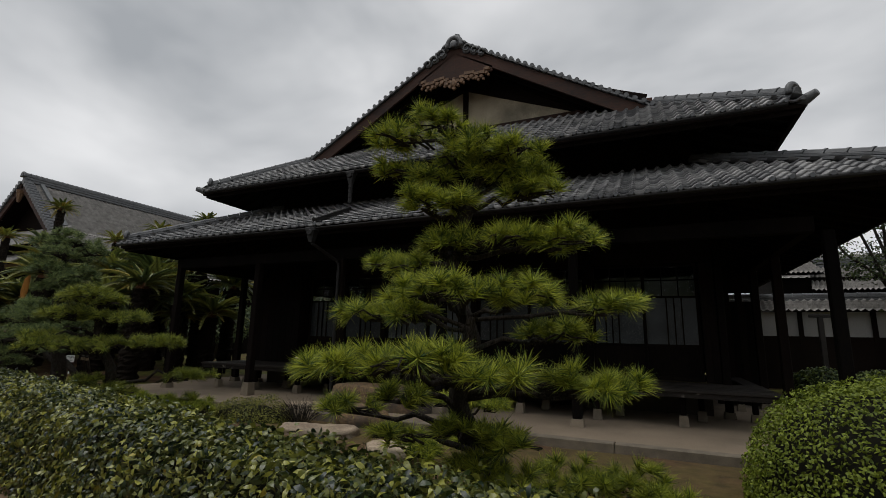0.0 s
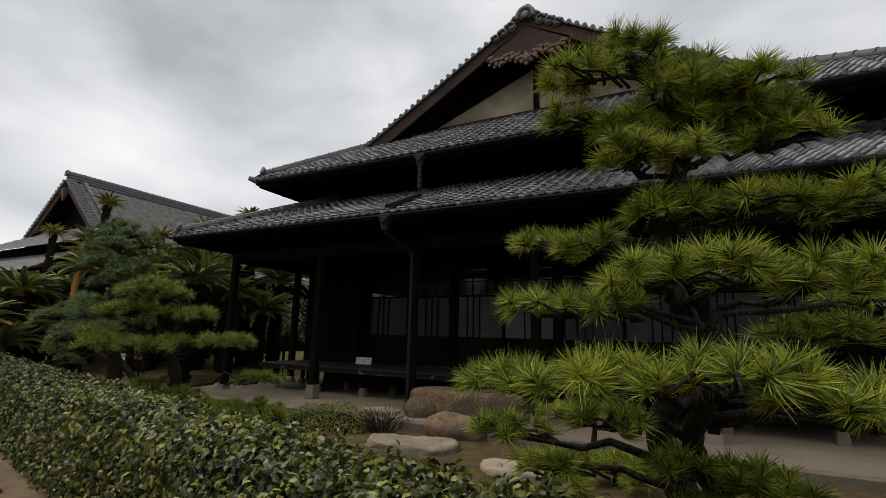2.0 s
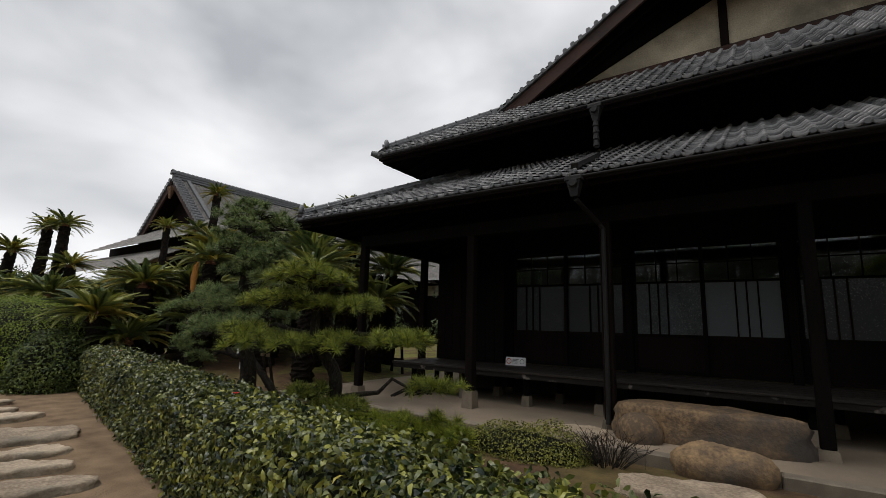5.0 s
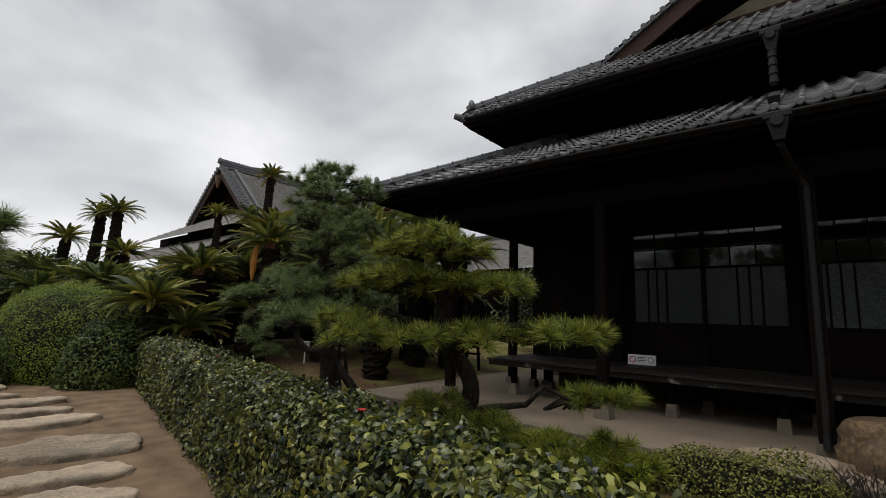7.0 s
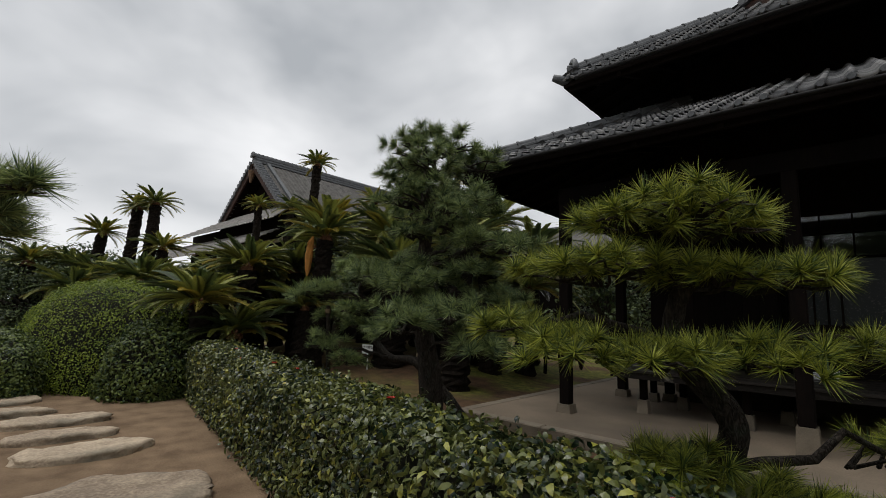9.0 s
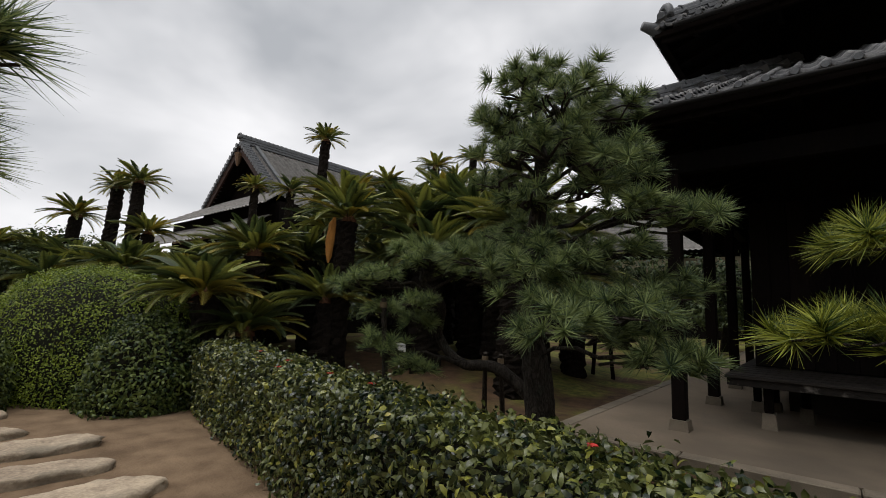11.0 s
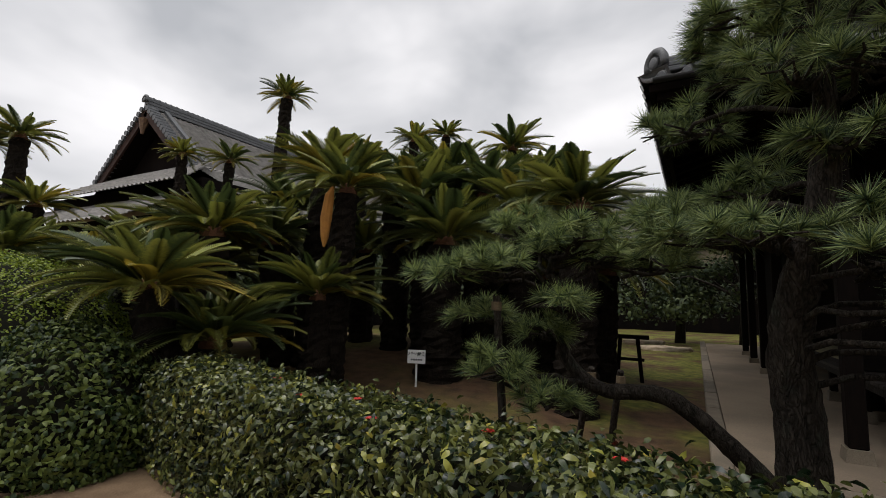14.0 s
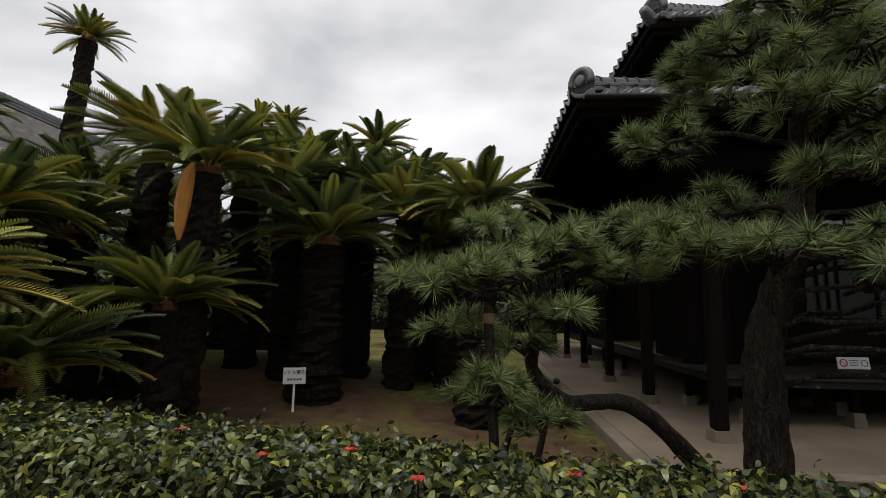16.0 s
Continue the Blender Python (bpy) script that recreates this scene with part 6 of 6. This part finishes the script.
part("gable_wall", Shape().add([(FX - 3.4, FY + 0.9, 6.6), (FX + 3.4, FY + 0.9, 6.6), (FX, FY + 0.9, FZ - 0.2)], [(0, 1, 2)]), M_DARKWOOD, far)
part("pendant", Shape().tube([(FX, FY - 0.1, FZ - 0.6), (FX, FY - 0.16, FZ - 1.3)], [0.25, 0.06], 7), M_CARVED, fr)
part("wall", Shape().box((FX - 5.2, 12.6, 0.0), (FX + 6.2, FY + 20, 5.8)), M_DARKWOOD, far, "dark timber wall")
part("plaster_band", Shape().box((FX - 5.0, 12.57, 4.6), (FX + 6.0, 12.597, 4.8)), M_PLASTER, far)

# a long low building behind the cycads and the boundary wall beyond the house
back_hall = thing("long_hall", "long low tiled hall beyond the garden", "house")
br = part("roof", Shape().add([(-30, 30.2, 4.95), (-3, 30.2, 4.95), (-3, 34.5, 8.0), (-30, 34.5, 8.0), (-30, 39, 4.95), (-3, 39, 4.95)], [(0, 1, 2, 3), (3, 2, 5, 4)]), M_DARKWOOD, back_hall)
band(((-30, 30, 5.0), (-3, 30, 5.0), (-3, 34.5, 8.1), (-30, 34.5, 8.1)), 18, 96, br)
ridge_line((-30, 34.5, 8.15), (-3, 34.5, 8.15), 0.35, 0.4, br, "main_ridge", 2)
part("wall", Shape().box((-29.2, 31.2, 0), (-3.8, 37.8, 5.3)), M_DARKWOOD, back_hall)
part("plaster_band", Shape().box((-29.0, 31.17, 3.9), (-4.0, 31.198, 4.7)), M_PLASTER, back_hall)

wall_far = thing("wall_far", "white plastered boundary wall with dark boards and a tiled coping", "wall", kind="structure")
part("plaster", Shape().box((2.2, 18.0, 1.8), (24, 18.25, 2.55)), M_WHITE, wall_far)
part("boards", Shape().box((2.2, 17.95, 0.1), (24, 18.2, 1.8)), M_DARKWOOD, wall_far)
for i in range(12):
    part("wall_post", Shape().box((2.4 + i * 1.8, 17.93, 1.5), (2.52 + i * 1.8, 17.99, 2.56)), M_DARKWOOD, wall_far)
band(((2.0, 17.55, 2.55), (24.2, 17.55, 2.55), (24.2, 18.12, 2.95), (2.0, 18.12, 2.95)), 4, 120, wall_far, "coping_tiles")
ridge_line((2.0, 18.15, 2.95), (24, 18.15, 2.95), 0.2, 0.16, wall_far, "coping_ridge", 2)
gate = thing("gate_house", "small tiled gatehouse behind the boundary wall", "house")
gr = part("roof", Shape().add([(4.1, 20.3, 4.0), (5.7, 20.3, 4.0), (5.7, 22.0, 4.95), (4.1, 22.0, 4.95), (5.3, 20.05, 3.35), (9.6, 20.05, 3.35), (9.6, 22.0, 4.45), (5.8, 22.0, 4.45)], [(0, 1, 2, 3), (4, 5, 6, 7)]), M_DARKWOOD, gate)
band(((4.0, 20.2, 4.05), (5.75, 20.2, 4.05), (5.4, 22, 5.0), (4.0, 22, 5.0)), 8, 12, gr)
band(((5.2, 20.0, 3.4), (9.6, 20.0, 3.4), (9.6, 22, 4.5), (5.7, 22, 4.5)), 9, 30, gr)
band(((5.4, 24.9, 4.4), (14, 24.9, 4.4), (14, 27, 5.7), (5.4, 27, 5.7)), 9, 30, gr)
ridge_line((5.7, 22, 4.5), (9.6, 22, 4.5), 0.28, 0.3, gr, "main_ridge", 2)
part("wall", Shape().box((4.3, 20.7, 0.1), (9.2, 24, 3.95)), M_DARKWOOD, gate)
for px, pz in ((4.3, 2.3), (6.1, 2.4)):
    rail = thing("garden_post", "weathered grey wooden post in the far garden", "post", "posts in the far garden", (px, 16.2, 0.15))
    part("pole", Shape().box((-0.06, -0.06, -0.05), (0.06, 0.06, pz - 0.15), bevel=0.01), M_DECK, rail)
    part("cap", Shape().box((-0.25, -0.05, pz - 0.15), (0.25, 0.05, pz - 0.06), bevel=0.01), M_DECK, rail)

M_FAR = mat("far foliage", (0.075, 0.10, 0.032), (0.022, 0.038, 0.016), 0.6, 0.5, 6, 0.0, spec=0.3, by_island=0.6, translucent=0.1)


def broad_tree(at, height, spread, seed, label="dark green broad-crowned tree, distant or out of view across the path", leaf=0.17, low=0.35, per=170):
    """A background tree, also used unseen to block light: a tapered trunk, limbs, and a crown of many small clumps of
    leaves.
    """
    rng = np.random.default_rng(seed)
    t = thing("tree", label, "tree", "trees in the distance", at)
    part("trunk", Shape().tube([(0, 0, -0.1), (0.05, 0.0, height * 0.3), (0.1, 0.1, height * 0.7)], [0.2, 0.15, 0.06], 9, wobble=0.1, seed=seed), M_BARK, t, smooth=True)
    n = 26
    centres = np.stack([rng.normal(size=n) * spread * 0.42, rng.normal(size=n) * spread * 0.42, height * rng.uniform(low, 1.0, n)], 1)
    centres[:, :2] *= (1.25 - 0.7 * (centres[:, 2:] / height))
    limbs = Shape()
    for c in centres[:14]:
        limbs.tube(curve_pts((0.05, 0, height * 0.35), c, 0.2, 4, rng, 0.08), np.linspace(0.06, 0.015, 4), 6)
    part("limb", limbs, M_BARK, t, smooth=True)
    c = np.repeat(centres, per, 0)
    d = unit(rng.normal(size=c.shape))
    rr = spread * 0.24 * rng.uniform(0.5, 1.05, (len(c), 1))
    p = c + d * rr * np.array([1, 1, 0.62])
    part("crown", leaf_cloud("crown", p, unit(d + np.array([0, 0, 0.5])), leaf, leaf * 0.6, M_FAR, rng), M_FAR, t, kind="stuff")


# trees at y < -5 are unseen, added to dim reflections and front light
for i, (x, y, h, s) in enumerate(((9.5, 17.0, 5.0, 3.0), (-24.2, 2.6, 2.8, 2.6), (-23.6, 3.9, 2.6, 2.4), (-26, 4.6, 3.0, 2.8), (-28, 5.2, 3.3, 3.0), (-29, 7.0, 3.2, 2.6), (-28.5, 3.2, 3.3, 3.0), (14, 23, 6.5, 4.0), (-30, 6.0, 2.3, 2.6), (-31, 2.0, 2.8, 3.0), (-27.5, 1.0, 2.4, 2.6), (-42, 4, 3.8, 3.4), (-44, -2, 4, 4.0), (-26, 15, 3.0, 2.8), (-21, 18, 3.0, 3.0),
                                   (-14.5, 19, 3.4, 3.2), (-11.8, 22, 3.0, 2.8), (-9.8, 21.5, 4.6, 2.6), (-21.5, 13.5, 3.2, 3.0), (-24, 21, 3.2, 3.0), (7, 28, 6, 4), (-3, 26, 4.5, 3.6), (20, 16, 6, 4), (-36, -6, 5, 4), (-24, -7, 5, 5), (-19, -9, 5.2, 5), (-14.5, -7, 4.8, 5), (-10.5, -8.5, 5.2, 5), (-7, -7, 4.6, 5), (-3.5, -8.5, 5, 5), (0, -7, 4.8, 5), (4, -8.5, 5, 5), (8, -7, 5, 5), (12, -6, 5, 5), (-12, -12, 5.6, 6), (-5, -12, 5.8, 6), (2, -12, 5.6, 6), (-20, -13, 5.6, 6), (15, 0, 5, 4), (16, 8, 5, 4))):
    broad_tree((x, y, gz(x, y) - 0.02), h * 1.1 if y < -5 else h, s, 400 + i, leaf=0.3 if y < -5 else 0.09 if x < -20 and y < 8 else 0.17, per=75 if y < -5 else 210 if x < -20 and y < 8 else 130)

broad_tree((6.1, 16.0, 0.15), 6.2, 2.9, 470, leaf=0.085, low=0.48, per=340)

# ---- single roof tiles nearest to the path ----
for roof, mats in ((lower_roof, lower_single), (upper_roof, upper_single)):
    for m in mats:
        ob = new("roof_tile", TILE_ME)
        ob.parent = roof
        ob.matrix_local = m
